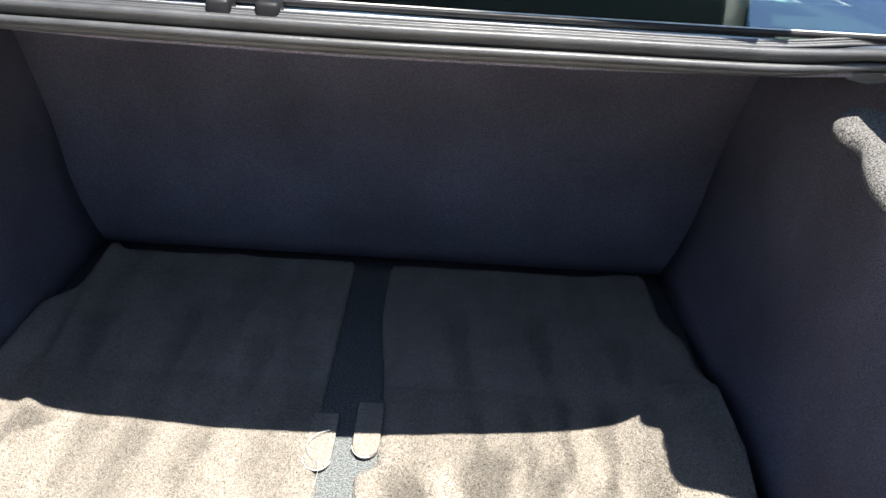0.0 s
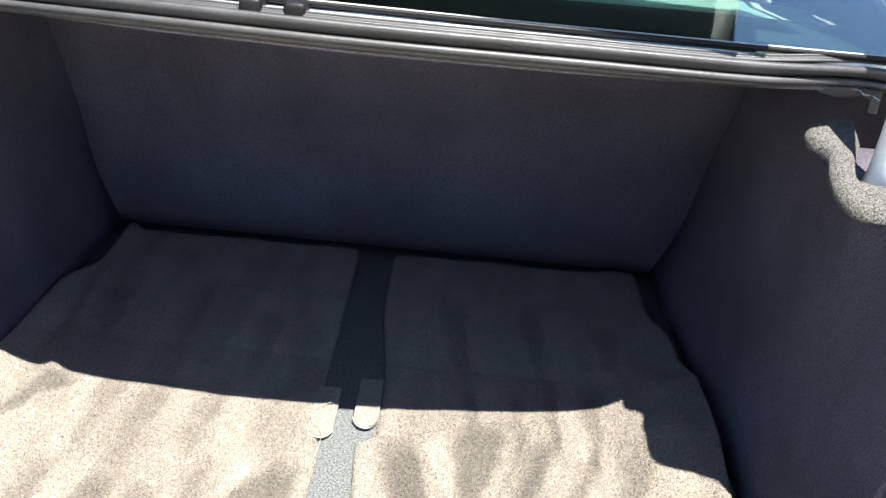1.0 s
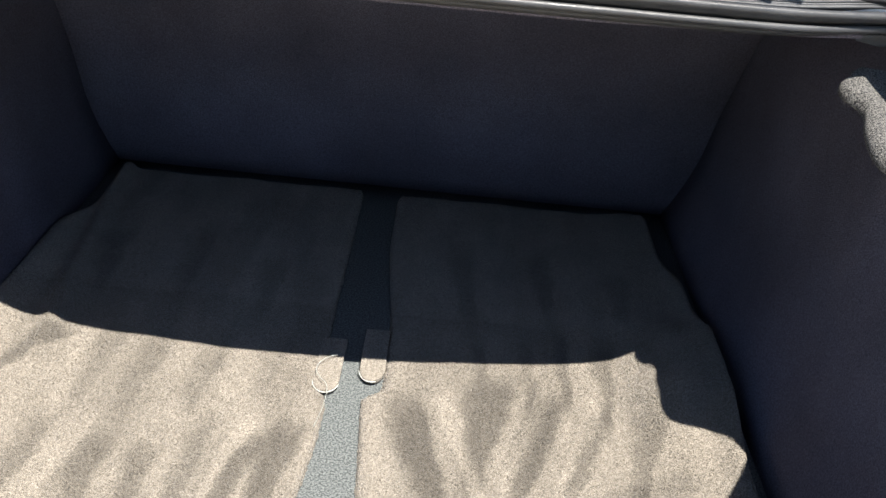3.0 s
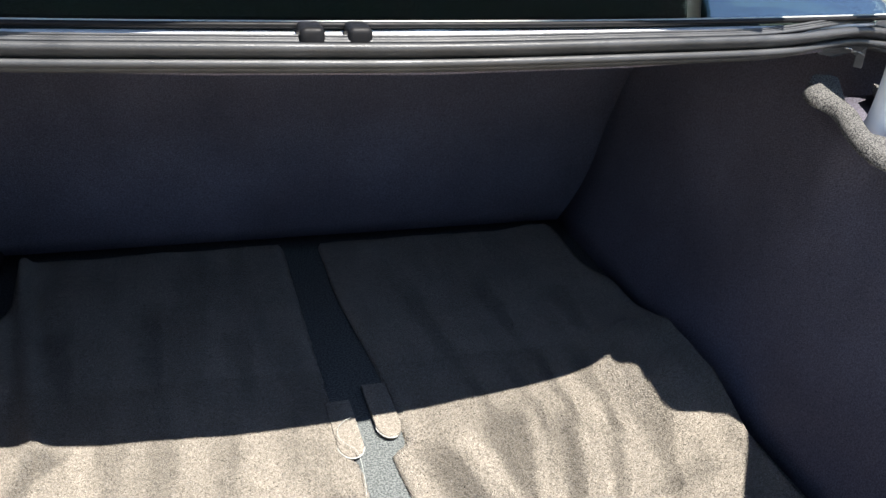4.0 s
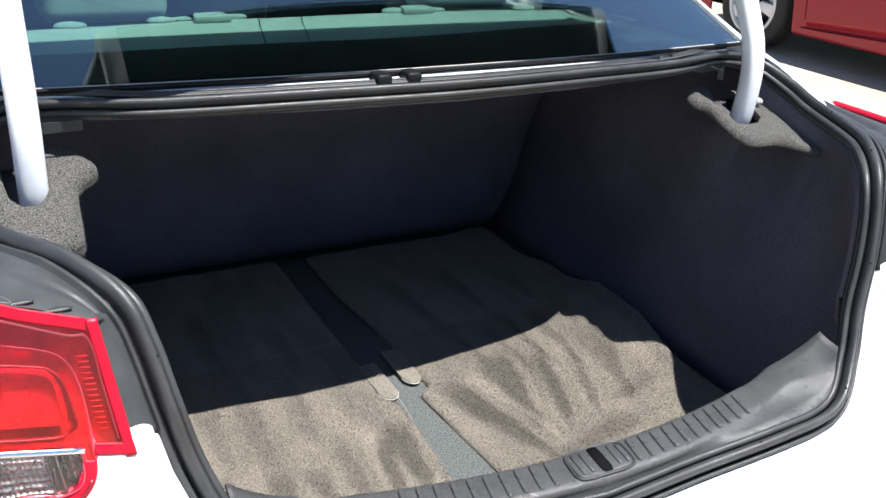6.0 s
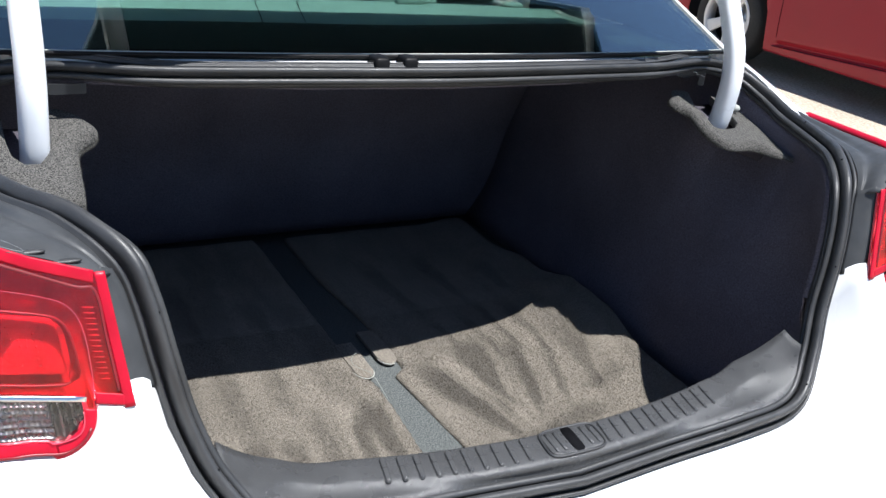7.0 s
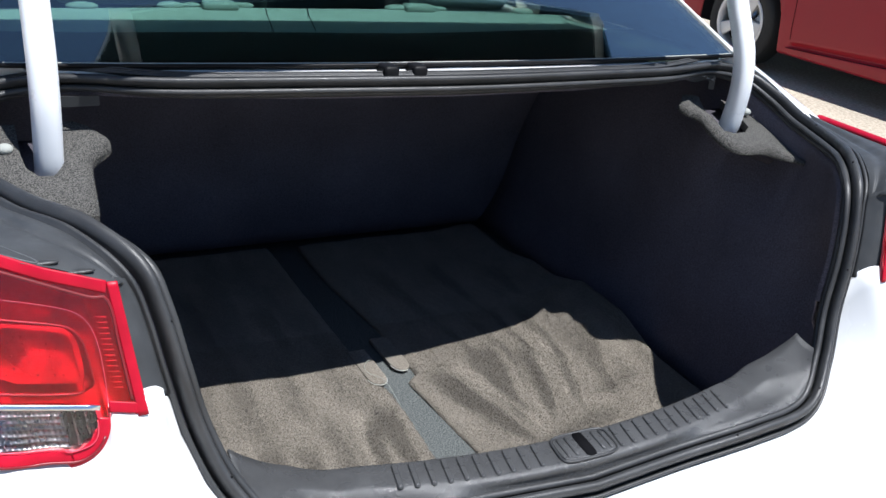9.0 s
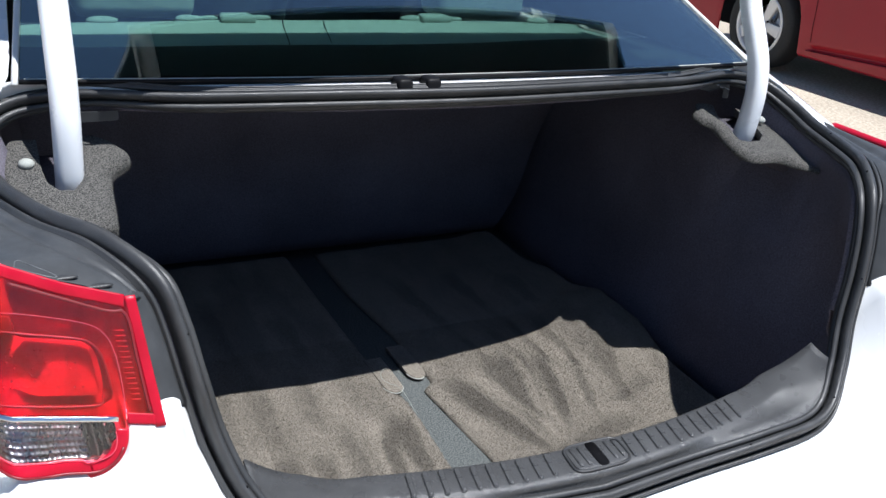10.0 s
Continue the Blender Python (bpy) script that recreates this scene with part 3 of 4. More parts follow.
                part("reflector_bead", ball(at, dice.uniform(0.0007, 0.0013), k=6), CHROME if dice.random() < 0.4 else RED_TRIM, lamp)

# rear window
def glass_point(u, v, d=0.0):
    """u from -1 to 1 across, v metres up the pane, d below it."""
    x = u * (0.575 - 0.11 * v)
    return (x, 0.407 + 0.17 * x * x + 0.905 * v + 0.425 * d, 1.055 - 0.02 * x * x + 0.43 * v - 0.05 * v * v - 0.02 * (abs(u) ** 3) * v - 0.905 * d)


def pane(u0, u1, v0, v1, d, nu=40, nv=12):
    us = np.concatenate([[u0, u0 + 0.001], np.linspace(u0 + 0.002, u1 - 0.002, nu), [u1 - 0.001, u1]])
    vs = np.concatenate([[v0, v0 + 0.0007], np.linspace(v0 + 0.0014, v1 - 0.0014, nv), [v1 - 0.0007, v1]])
    return grid([[glass_point(u, v, d) for u in us] for v in vs])


window = part("rear_window", pane(-1, 1, 0.0, 0.95, 0.0), GLASS, car, "green-tinted rear window reflecting the sky", solid=0.004)
part("border", pane(-0.995, 0.995, 0.002, 0.016, 0.0055), FRIT, window, "black border along the foot of the pane", solid=0.001)
for i in range(11):
    part("heating_wire", tube([np.array(glass_point(u, 0.2 + 0.035 * i, 0.0052)) for u in np.linspace(-0.94, 0.94, 24)], ring_profile(0, 0, 0.00025, 0.00025, 5), lambda p: (0, -0.4, 0.9)), DARK, window)
part("window_moulding", tube([np.array(glass_point(u, -0.003, 0.0)) for u in np.linspace(-1, 1, 60)], ring_profile(0, 0, 0.0042, 0.003, 8), lambda p: (0, -0.9, 0.4)), FRIT, car, "black rubber strip under the rear window")
# the highlight on the pane's lower edge, made as a pale tube
part("pane_glint", tube([np.array(glass_point(u, 0.001, -0.0012)) for u in np.linspace(-0.99, 0.99, 60)], ring_profile(0, 0, 0.0009, 0.0009, 6), lambda p: (0, -0.9, 0.4)), SEAT, window, "pale line standing for the highlight on the pane's edge")
for u in (-1.008, 1.008):
    part("window_moulding", tube([np.array(glass_point(u, v, -0.001)) for v in np.linspace(-0.01, 1.0, 30)], ring_profile(0, 0, 0.004, 0.003, 8), lambda p: (1, 0, 0)), ALLOY, car, "pale strip beside the rear window")

# painted strip of the body between the seal and the window
DECK = RIM[14:]


def deck_edge(x, back):
    y = np.interp(abs(x), [p[0] for p in DECK[::-1]], [p[1] for p in DECK[::-1]])
    z = np.interp(abs(x), [p[0] for p in DECK[::-1]], [p[2] for p in DECK[::-1]])
    return np.array((x, y + back, z))


rows = [[tuple((deck_edge(x, 0.0255) + np.array((0, 0, 0.002))) * (1 - u) + np.array(glass_point(x / 0.575, -0.004, 0.006)) * u) for x in np.linspace(-0.54, 0.54, 60)] for u in np.linspace(0, 1, 4)]
part("deck_strip", grid(rows), WHITE, car, "white painted strip under the rear window", solid=0.002)
for x in (-0.108, -0.066):
    bm = box(x - 0.011, x + 0.011, 0.378, 0.408, 1.032, 1.058)
    bmesh.ops.bevel(bm, geom=bm.edges[:], offset=0.005, segments=3, affect="EDGES", profile=0.5)
    part("lid_bumper", bm, FRIT, car, "black rubber stop on the deck edge")

# the rest of the body: flanks, bonnet and wheels
def wheel_of(parent, at, out, r_tyre, words):
    """A wheel with tyre, rim, spokes, hub and disc; out is the way its face looks."""
    w = tagged(new("wheel"), words)
    w.parent = parent
    axis = Vector(out).normalized()
    m = Matrix.Translation(at) @ axis.to_track_quat("Z", "Y").to_matrix().to_4x4()
    turn = np.linspace(0, 2 * math.pi, 48, endpoint=False)
    r = r_tyre - 0.055

    def round_tube(radius, depth, prof, name, mat, label=""):
        c = m @ Vector((0, 0, depth))
        ring = [np.array(m @ Vector((radius * math.cos(a), radius * math.sin(a), depth))) for a in turn]
        part(name, tube(ring, prof, lambda p: tuple(Vector(p) - c), closed=True), mat, w, label)

    round_tube(r, -0.1, [(-0.046, -0.1), (0.04, -0.1), (0.053, -0.075), (0.055, -0.03), (0.055, 0.03), (0.053, 0.075), (0.04, 0.097), (0.0, 0.104), (-0.046, 0.1)], "tyre", TYRE, "black tyre")
    round_tube(r * 0.8, -0.016, [(-0.014, -0.07), (0.008, -0.07), (0.014, 0.018), (0.008, 0.024), (-0.008, 0.022), (-0.012, 0.012)], "rim", ALLOY, "silver alloy rim")
    part("brake_disc", disc(m @ Vector((0, 0, -0.12)), axis, 0.15, 0.02), STEEL, w)
    part("wheel_well", disc(m @ Vector((0, 0, -0.16)), axis, r * 0.8, 0.02), DARK, w)
    for i in range(5):
        q = m @ Matrix.Rotation(2 * math.pi * i / 5 - 0.17, 4, "Z")
        part("spoke", plate([(0.03, -0.032), (0.1, -0.036), (r * 0.79, -0.05), (r * 0.79, 0.05), (0.1, 0.036), (0.03, 0.032)], lambda u, v, d: q @ Vector((u, v, -0.008 - d - 0.1 * (0.2 - u))), 0.03), ALLOY, w, bevel=0.006)
        part("wheel_nut", disc(q @ Vector((0.05, 0.035, -0.02)), axis, 0.009, 0.012, 8), DARK, w)
    part("hub_cap", disc(m @ Vector((0, 0, -0.024)), axis, 0.032, 0.03), ALLOY, w)
    return w


FLANK = [(0.25, 0.89), (0.4, 0.905), (0.55, 0.91), (0.7, 0.9), (0.82, 0.87), (0.93, 0.8)]
for side in (1, -1):
    rows = []
    for y in np.linspace(1.5, 4.5, 26):
        tuck = 0.12 * smooth(3.6, 4.5, y)
        rows.append([(side * (x - tuck), y, z - 0.06 * smooth(3.0, 4.5, y) * (z > 0.6)) for z, x in FLANK])
    part("flank", grid(rows), WHITE, car, "white painted doors and front wing", solid=0.004)
    for y in (0.78, 3.6):
        wheel_of(car, (side * 0.87, y, 0.33), (side, 0, 0), 0.33, "alloy wheel of the white car")
part("bonnet", grid([[(u * (0.8 - 0.12 * smooth(3.6, 4.5, y)), y, 0.93 - 0.06 * smooth(3.0, 4.5, y) + 0.05 * (1 - u * u)) for u in np.linspace(-1, 1, 14)] for y in np.linspace(3.3, 4.5, 10)]), WHITE, car, "white painted bonnet", solid=0.004)
part("underbody", box(-0.68, 0.68, 0.1, 4.4, 0.22, 0.36), DARK, car, "dark underbody")

part("windscreen", grid([[(u * (0.62 + 0.06 * v), 2.62 + 0.75 * v + 0.08 * u * u * -1, 1.39 - 0.44 * v) for u in np.linspace(-1, 1, 10)] for v in np.linspace(0, 1, 8)]), GLASS, car, "windscreen", solid=0.004)
for side in (1, -1):
    part("side_window", grid([[(side * (0.79 - 0.2 * v), 1.5 + (1.75 - 0.55 * v) * u, 0.94 + 0.42 * v) for u in np.linspace(0, 1, 8)] for v in np.linspace(0, 1, 6)]), GLASS, car, "side window", solid=0.004)
part("cabin_floor", box(-0.78, 0.78, 1.2, 3.4, 0.36, 0.44), FELT, car, "dark cabin carpet")

# hinge arms
ARM_LINE = [(0.405, 0.925), (0.395, 0.95), (0.389, 1.01), (0.396, 1.06), (0.414, 1.1), (0.438, 1.145), (0.457, 1.2), (0.46, 1.26), (0.445, 1.32), (0.43, 1.38)]
SQUARE = [(0.5 * math.copysign(abs(math.cos(a)) ** 0.8, math.cos(a)), 0.5 * math.copysign(abs(math.sin(a)) ** 0.8, math.sin(a))) for a in np.linspace(0, 2 * math.pi, 20, endpoint=False)]
for side in (1, -1):
    line = [np.array((side * (0.533 - 0.075 * smooth(1.22, 1.37, z)), y, z)) for y, z in spline(ARM_LINE, 50)]
    part("hinge_arm", tube(line, [(0.033 * a, 0.032 * b) for a, b in SQUARE], lambda p: (1, 0, 0)), ARM, car, "white painted gooseneck hinge arm of the boot lid")
    bm = plate([(0.462, 1.006), (0.475, 1.002), (0.49, 1.0), (0.515, 1.004), (0.524, 1.0), (0.524, 0.987), (0.531, 0.987), (0.531, 1.012), (0.5, 1.014), (0.465, 1.012)], lambda u, v, d: (side * u, 0.448 + d + 0.006 * math.sin(u * 160), v + 0.005), 0.002)
    if side < 0:
        bm.free()
        bm = plate([(0.468, 1.003), (0.512, 1.002), (0.512, 1.016), (0.49, 1.0155), (0.469, 1.0165)], lambda u, v, d: (-u, 0.432 + d + 0.2 * (1.016 - v), v), 0.0015)
    part("hinge_bracket", bm, PANEL, car, "thin grey bracket under the deck", smooth=False)
    if side > 0:
        wire = [(0.47, 1.0165), (0.49, 1.0175), (0.506, 1.016), (0.513, 1.011), (0.523, 1.0105), (0.53, 1.007)]
        part("bracket_wire", tube([np.array((x, 0.4465 + 0.006 * math.sin(x * 160), z)) for x, z in wire], ring_profile(0, 0, 0.0008, 0.0008, 6), lambda p: (0, 0, 1)), STEEL, car, "bent bright wire on the bracket")

# boot lid, standing up
LID = [(0.342, 1.262), (0.415, 1.42), (0.475, 1.58), (0.515, 1.68), (0.5, 1.74), (0.42, 1.8), (0.36, 1.84), (0.38, 1.865), (0.5, 1.82), (0.57, 1.75), (0.58, 1.65), (0.578, 1.5), (0.582, 1.32), (0.6, 1.2), (0.55, 1.2), (0.46, 1.235)]
SHELL = spline(LID + LID[:1], 60)


def lid_half(z):
    """Half the lid's width, which grows from its hinged edge to its tail."""
    return 0.43 + 0.39 * max(0, z - 1.24)


rows = [[(u * lid_half(z), y - 0.015 * u * u * smooth(1.3, 1.5, z), z) for y, z in SHELL] for u in np.linspace(-1, 1, 24)]
lid = part("boot_lid", grid(rows), WHITE, car, "white boot lid raised on its hinges", solid=0.002)
lining = [(0.592, 1.192), (0.55, 1.194), (0.455, 1.228), (0.336, 1.255)] + [(y - 0.01, z + 0.005) for y, z in LID[1:4]]
rows = [[(u * (lid_half(z) - 0.03), y - 0.015 * u * u * smooth(1.3, 1.5, z), z) for u in np.linspace(-1, 1, 16)] for y, z in spline(lining, 30)]
part("lid_lining", grid(rows), LID_LINER, lid, "black lining of the lid", solid=0.003)
# unseen lid sides, coloured black so the rear window reflects dark there
for side in (1, -1):
    part("lid_side", grid([[(side * (lid_half(z) - 0.004), y + (0.49 - y) * k * 0.98, z) for y, z in SHELL] for k in (0, 1)]), LID_LINER, lid, "side of the lid, coloured black to keep the window's reflection dark")

# ---- inside the boot ----
def ledge_top(y):
    return 0.919 + 0.27 * (y - 0.26)


def wall_x(z):
    return float(np.interp(z, (0.488, 0.54, 0.62, 0.75, 0.9, 1.0), (0.5, 0.515, 0.535, 0.552, 0.565, 0.57)))


# plans of the felt ledges: fourteen points of the free edge, then round the notch for the arm
LEDGE_RIGHT = [(0.575, 0.26), (0.556, 0.282), (0.543, 0.301), (0.522, 0.31), (0.495, 0.311), (0.476, 0.321), (0.468, 0.345), (0.47, 0.378), (0.477, 0.405), (0.474, 0.42), (0.464, 0.435), (0.465, 0.453), (0.48, 0.467), (0.512, 0.473),
               (0.52, 0.468), (0.505, 0.435), (0.493, 0.408), (0.486, 0.382), (0.49, 0.363), (0.506, 0.355), (0.531, 0.356), (0.55, 0.37), (0.556, 0.395), (0.56, 0.455), (0.604, 0.455), (0.612, 0.41), (0.606, 0.36), (0.594, 0.31)]
LEDGE_LEFT = [(0.577, 0.256), (0.55, 0.266), (0.525, 0.275), (0.508, 0.281), (0.496, 0.291), (0.492, 0.32), (0.489, 0.364), (0.485, 0.393), (0.473, 0.406), (0.461, 0.418), (0.459, 0.432), (0.469, 0.447), (0.487, 0.46), (0.505, 0.467),
              (0.512, 0.465), (0.513, 0.43), (0.513, 0.396), (0.517, 0.368), (0.527, 0.357), (0.548, 0.358), (0.559, 0.375), (0.562, 0.4), (0.562, 0.465), (0.592, 0.465), (0.6, 0.4), (0.597, 0.36), (0.59, 0.31)]

for side in (1, -1):
    keep = lambda p: p[0] * side > 0.39 and p[2] > 0.79 and (p[1] < 0.3 or p[0] * side > 0.585 and p[2] < 1.015 and p[1] < 0.4365)
    starts, seconds, rims = along_rim(0.022, -0.017, keep), along_rim(-0.004, -0.03, keep), [p for p in LOOP if keep(p)]
    rows = []
    for a, b, p in zip(starts, seconds, rims):
        y = b[1]
        w = smooth(0.262, 0.295, y) * (1 - smooth(0.47, 0.5, y))
        col = [(abs(a[0]), a[1], a[2]), (abs(b[0]), y, b[2])]
        x1, z1 = abs(b[0]), b[2]
        under = ledge_top(y) - 0.02
        plain = [(x1 + 0.004, z1 - 0.012), (x1 + 0.004, z1 - 0.03)]
        right = 0.02 * (side > 0) * smooth(0.285, 0.37, y)
        ledged = [(0.592 + right, under - right * 0.5), (0.586 + right, under - 0.02)]
        for m, q in zip(plain, ledged):
            col.append((m[0] * (1 - w) + q[0] * w, y, m[1] * (1 - w) + q[1] * w))
        z2, x2 = col[-1][2], col[-1][0]
        for v in np.linspace(0, 1, 12)[1:]:
            z = z2 + (0.488 - z2) * v
            k = smooth(0, 0.35, v)
            col.append((x2 * (1 - k) + wall_x(z) * k, y + 0.02 * k * (1 - smooth(0.1, 0.3, y)), z))
        rows.append([(side * q[0], q[1], q[2]) for q in col])
    rows.sort(key=lambda r: (round(r[1][1], 3), r[1][2]))
    for y in (0.47, 0.5, 0.55, 0.6, 0.7, 0.85, 1.0, 1.13):
        rows.append([(side * (wall_x(z) + 0.05 * smooth(0.88, 0.99, z)), y, z) for z in np.linspace(1.016, 0.488, len(rows[0]))])
    part("side_lining", grid(rows), LINER, car, "black carpet lining of the boot side", solid=0.003)
    ledge_outline = LEDGE_RIGHT if side > 0 else LEDGE_LEFT
    inset = [(x + 0.011, y + 0.009) for x, y in ledge_outline[:13]] + ledge_outline[13:]
    ledge = part("hinge_ledge", plate(inset, lambda x, y, d: (side * (x + 1.0 * d), y + 0.9 * d, ledge_top(y) - 0.35 * max(0, x - 0.57) * (side > 0) - d), 0.022), FELT, car, "charcoal felt ledge notched round the hinge arm", bevel=0.0008)
    line = spline(ledge_outline[:13], 80)
    rows, core = [], []
    for k, (x, y) in enumerate(line):
        tx, ty = line[min(k + 2, 79)] - line[max(k - 2, 0)]
        far = math.hypot(tx, ty)
        nx, ny = ty / far, -tx / far
        r = 0.011 * (0.35 + 0.65 * smooth(0.258, 0.3, y))
        reach = 0.012 + 0.012 * smooth(0.258, 0.3, y)
        steps = [(reach, 0.0012), (max(r, reach * 0.55), 0.0)] + [(r - r * math.sin(a), r - r * math.cos(a)) for a in np.linspace(0, 1.75, 12)] + [(r + 0.010, 1.5 * r)]
        rows.append([(side * (x + nx * q), y + ny * q, ledge_top(y + ny * q) + 0.0006 - d) for q, d in steps])
        core.append(np.array((side * (x + nx * r), y + ny * r, ledge_top(y + ny * r) - r)))
    part("felt_roll", grid(rows), FELT, ledge, "rounded felt edge of the ledge")
    fuzz = bmesh.new()
    dice = random.Random(4)
    for c in spline([tuple(q) for q in core[12:]], 400):
        for _ in range(9):
            a = dice.uniform(-0.2, 2.4)
            way = Vector((-side * 0.75 * math.sin(a), -0.66 * math.sin(a), math.cos(a)))
            foot = Vector(c) + way * 0.0106 + Vector((dice.uniform(-0.002, 0.002), dice.uniform(-0.002, 0.002), 0))
            tip = foot + way * dice.uniform(0.001, 0.0035) + Vector((dice.uniform(-0.002, 0.002), dice.uniform(-0.002, 0.002), -0.001))
            fuzz.faces.new([fuzz.verts.new(q) for q in (foot, foot + Vector((0.0005, 0.0005, 0)), tip)])
    tagged(part("felt_fibres", fuzz, FELT, ledge, "loose fibres along the felt edge"), kind="stuff")
    rows = [[(side * min(x + 0.02 + 0.1 * u, 0.6), y + 0.02 + 0.02 * u, ledge_top(y) - 0.012 - 0.035 * u) for x, y in spline(ledge_outline[:9], 40)] for u in np.linspace(0, 1, 8)]
    part("ledge_skirt", grid(rows), LINER, car, "black carpet below the hinge ledge", solid=0.003)
    part("hinge_pocket", plate([(0.5, 0.36), (0.6, 0.36), (0.61, 0.48), (0.515, 0.48)], lambda x, y, d: (side * x, y, ledge_top(y) - 0.03 - d), 0.006), LINER, car, "black pocket below the hinge arm")
    ledge.modifiers["edges"].segments = 4
    part("trim_plug", ball((side * 0.578, 0.41, 0.962), 0.0095, (1, 1, 0.7)), SHELF, ledge, "round pale push-in plug")

part("boot_floor", grid([[(x, y, 0.4905) for x in np.linspace(-0.52, 0.52, 12)] for y in np.linspace(0.03, 1.13, 12)]), FLOOR, car, "blue-grey flecked carpet floor of the boot", solid=0.01)
part("seat_back_lining", grid([[(x, 1.12 - 0.16 * v - 0.01 * math.sin(3 * math.pi * v), 0.48 + 0.53 * v) for x in np.linspace(-0.62, 0.62, 12)] for v in np.linspace(0, 1, 12)]), LINER, car, "black carpet on the seat backs", solid=0.01)
rows = [[(x, deck_edge(min(0.585, abs(x)), 0.0212)[1], 1.021 - 0.012 * x * x) for x in np.linspace(-0.6, 0.6, 25)]]
rows += [[(x, y, 1.021 - 0.012 * x * x) for x in np.linspace(-0.6, 0.6, 25)] for y in (0.5, 0.6, 0.8, 0.98)]
part("deck_underside", grid(rows), LINER, car, "black lining under the rear deck", solid=0.006)


# sill trim
LOWER = sorted((tuple(p) for p in LOOP if p[1] < 0.06 and p[2] < 0.82), key=lambda p: p[0])


def rim_y(x):
    return float(np.interp(x, [p[0] for p in LOWER], [p[1] for p in LOWER]))


def rim_z(x):
    return float(np.interp(x, [p[0] for p in LOWER], [p[2] for p in LOWER]))


def sill_top(x):
    a = abs(x)
    return 0.684 - 0.004 * smooth(0.265, 0.32, a) + 3.7 * max(0, a - 0.285) ** 2


def sill_inner(x):
    a = abs(x)
    return 0.031 + 0.45 * min(a, 0.32) ** 2 + 0.004 * smooth(0.32, 0.345, a) - 0.031 * smooth(0.335, 0.43, a)


def sill_section(x):
    """The trim's section at x, from the boot floor over the flat top to the groove beside the seal."""
    a, zt, yi = abs(x), sill_top(x), sill_inner(x)
    end = smooth(0.33, 0.425, a)
    yf = yi - 0.05 + 0.006 * smooth(0.1, 0.3, a)
    yr, zr = rim_y(x) + 0.0085, rim_z(x) - 0.004
    flat = [(yi + 0.03, 0.49), (yi + 0.022, 0.58), (yi + 0.006, zt - 0.016), (yi + 0.0015, zt - 0.003), (yi - 0.001, zt - 0.0007), (yi - 0.0045, zt), (yi * 0.67 + yf * 0.33, zt), (yi * 0.33 + yf * 0.67, zt),
            (yf + 0.005, zt), (yf, zt - 0.0012), (yf - 0.004, zt - 0.0045), (yf * 0.4 + yr * 0.6, zt * 0.4 + zr * 0.6 - 0.001), (yr + 0.001, zr + 0.001), (yr - 0.001, zr - 0.006), (yr, zr - 0.03)]
    # the ends lean up the sides of the opening
    lean = [(yi + 0.03, 0.49), (yi + 0.03, 0.58), (yi + 0.022, zt - 0.03), (yi + 0.018, zt - 0.016), (yi + 0.016, zt - 0.008), (yi + 0.014, zt)]
    lean += [((yi + 0.014) * (1 - u) + yr * u, zt * (1 - u) + zr * u - 0.0025 * math.sin(math.pi * u)) for u in (0.2, 0.4, 0.6, 0.75, 0.87, 0.95, 1.0)] + [(yr + 0.001, zr - 0.006), (yr + 0.003, zr - 0.03)]
    return [(x, p[0] * (1 - end) + q[0] * end, p[1] * (1 - end) + q[1] * end) for p, q in zip(flat, lean)]


sill = part("sill_trim", grid([sill_section(x) for x in np.linspace(-0.412, 0.412, 141)]), PLASTIC, car, "scuffed dark grey plastic sill trim", solid=0.003)


def bar(length, width, height):
    """A raised bar with round ends and a rounded top, leaning a little."""
    rings = []
    for inset, up in ((0.0, -0.002), (0.0, height * 0.4), (0.0004, height * 0.8), (0.0011, height)):
        r = width / 2 - inset
        ends = [(r * math.cos(a), r * math.sin(a)) for a in np.linspace(0, math.pi, 7)]
        line = [(x, y + length / 2) for x, y in ends] + [(-x, -y - length / 2) for x, y in ends]
        rings.append([(u + 0.22 * v, v, up) for u, v in line])
    bm = grid(rings, close=True)
    bm.verts.ensure_lookup_table()
    bm.faces.new(bm.verts[len(bm.verts) - len(rings[0]):])
    return bm


sources = {}
for k, count in ((-1, 10), (1, 11)):
    for i in range(count):
        x = k * (0.058 + 0.0192 * i)
        y = 0.011 + 0.43 * x * x
        nub = bmesh.new()
        bmesh.ops.create_icosphere(nub, subdivisions=2, radius=0.0016)
        # a wider dark bar under each rib draws the shade of a groove
        for name, bm, mat, at in (("rib_groove_shade", bar(0.0345, 0.008, 0.0003), RUBBER, (x - 0.0015, y - 0.005, 0.6841)), ("rib", bar(0.0338, 0.0066, 0.0021), PLASTIC, (x - 0.0015, y - 0.005, 0.6841)), ("rib_nub", nub, PLASTIC, (x - 0.0054, y - 0.0224, 0.6856))):
            if name not in sources:
                ob = sources[name] = part(name, bm, mat, sill, smooth=name == "rib_nub")
            else:
                ob = sources[name].copy()
                scene.collection.objects.link(ob)
            ob.location = at
ROUND = [(0.5 * math.copysign(abs(math.cos(a)) ** 0.4, math.cos(a)), 0.5 * math.copysign(abs(math.sin(a)) ** 0.4, math.sin(a))) for a in np.linspace(0, 2 * math.pi, 32, endpoint=False)]
cover = part("latch_cover", plate([(0.078 * a, 0.046 * b) for a, b in ROUND], lambda u, v, d: (u + 0.1 * v + 0.006, 0.006 + v, 0.6862 - d), 0.01), PLASTIC, car, "rounded plastic cover over the latch", bevel=0.0015)
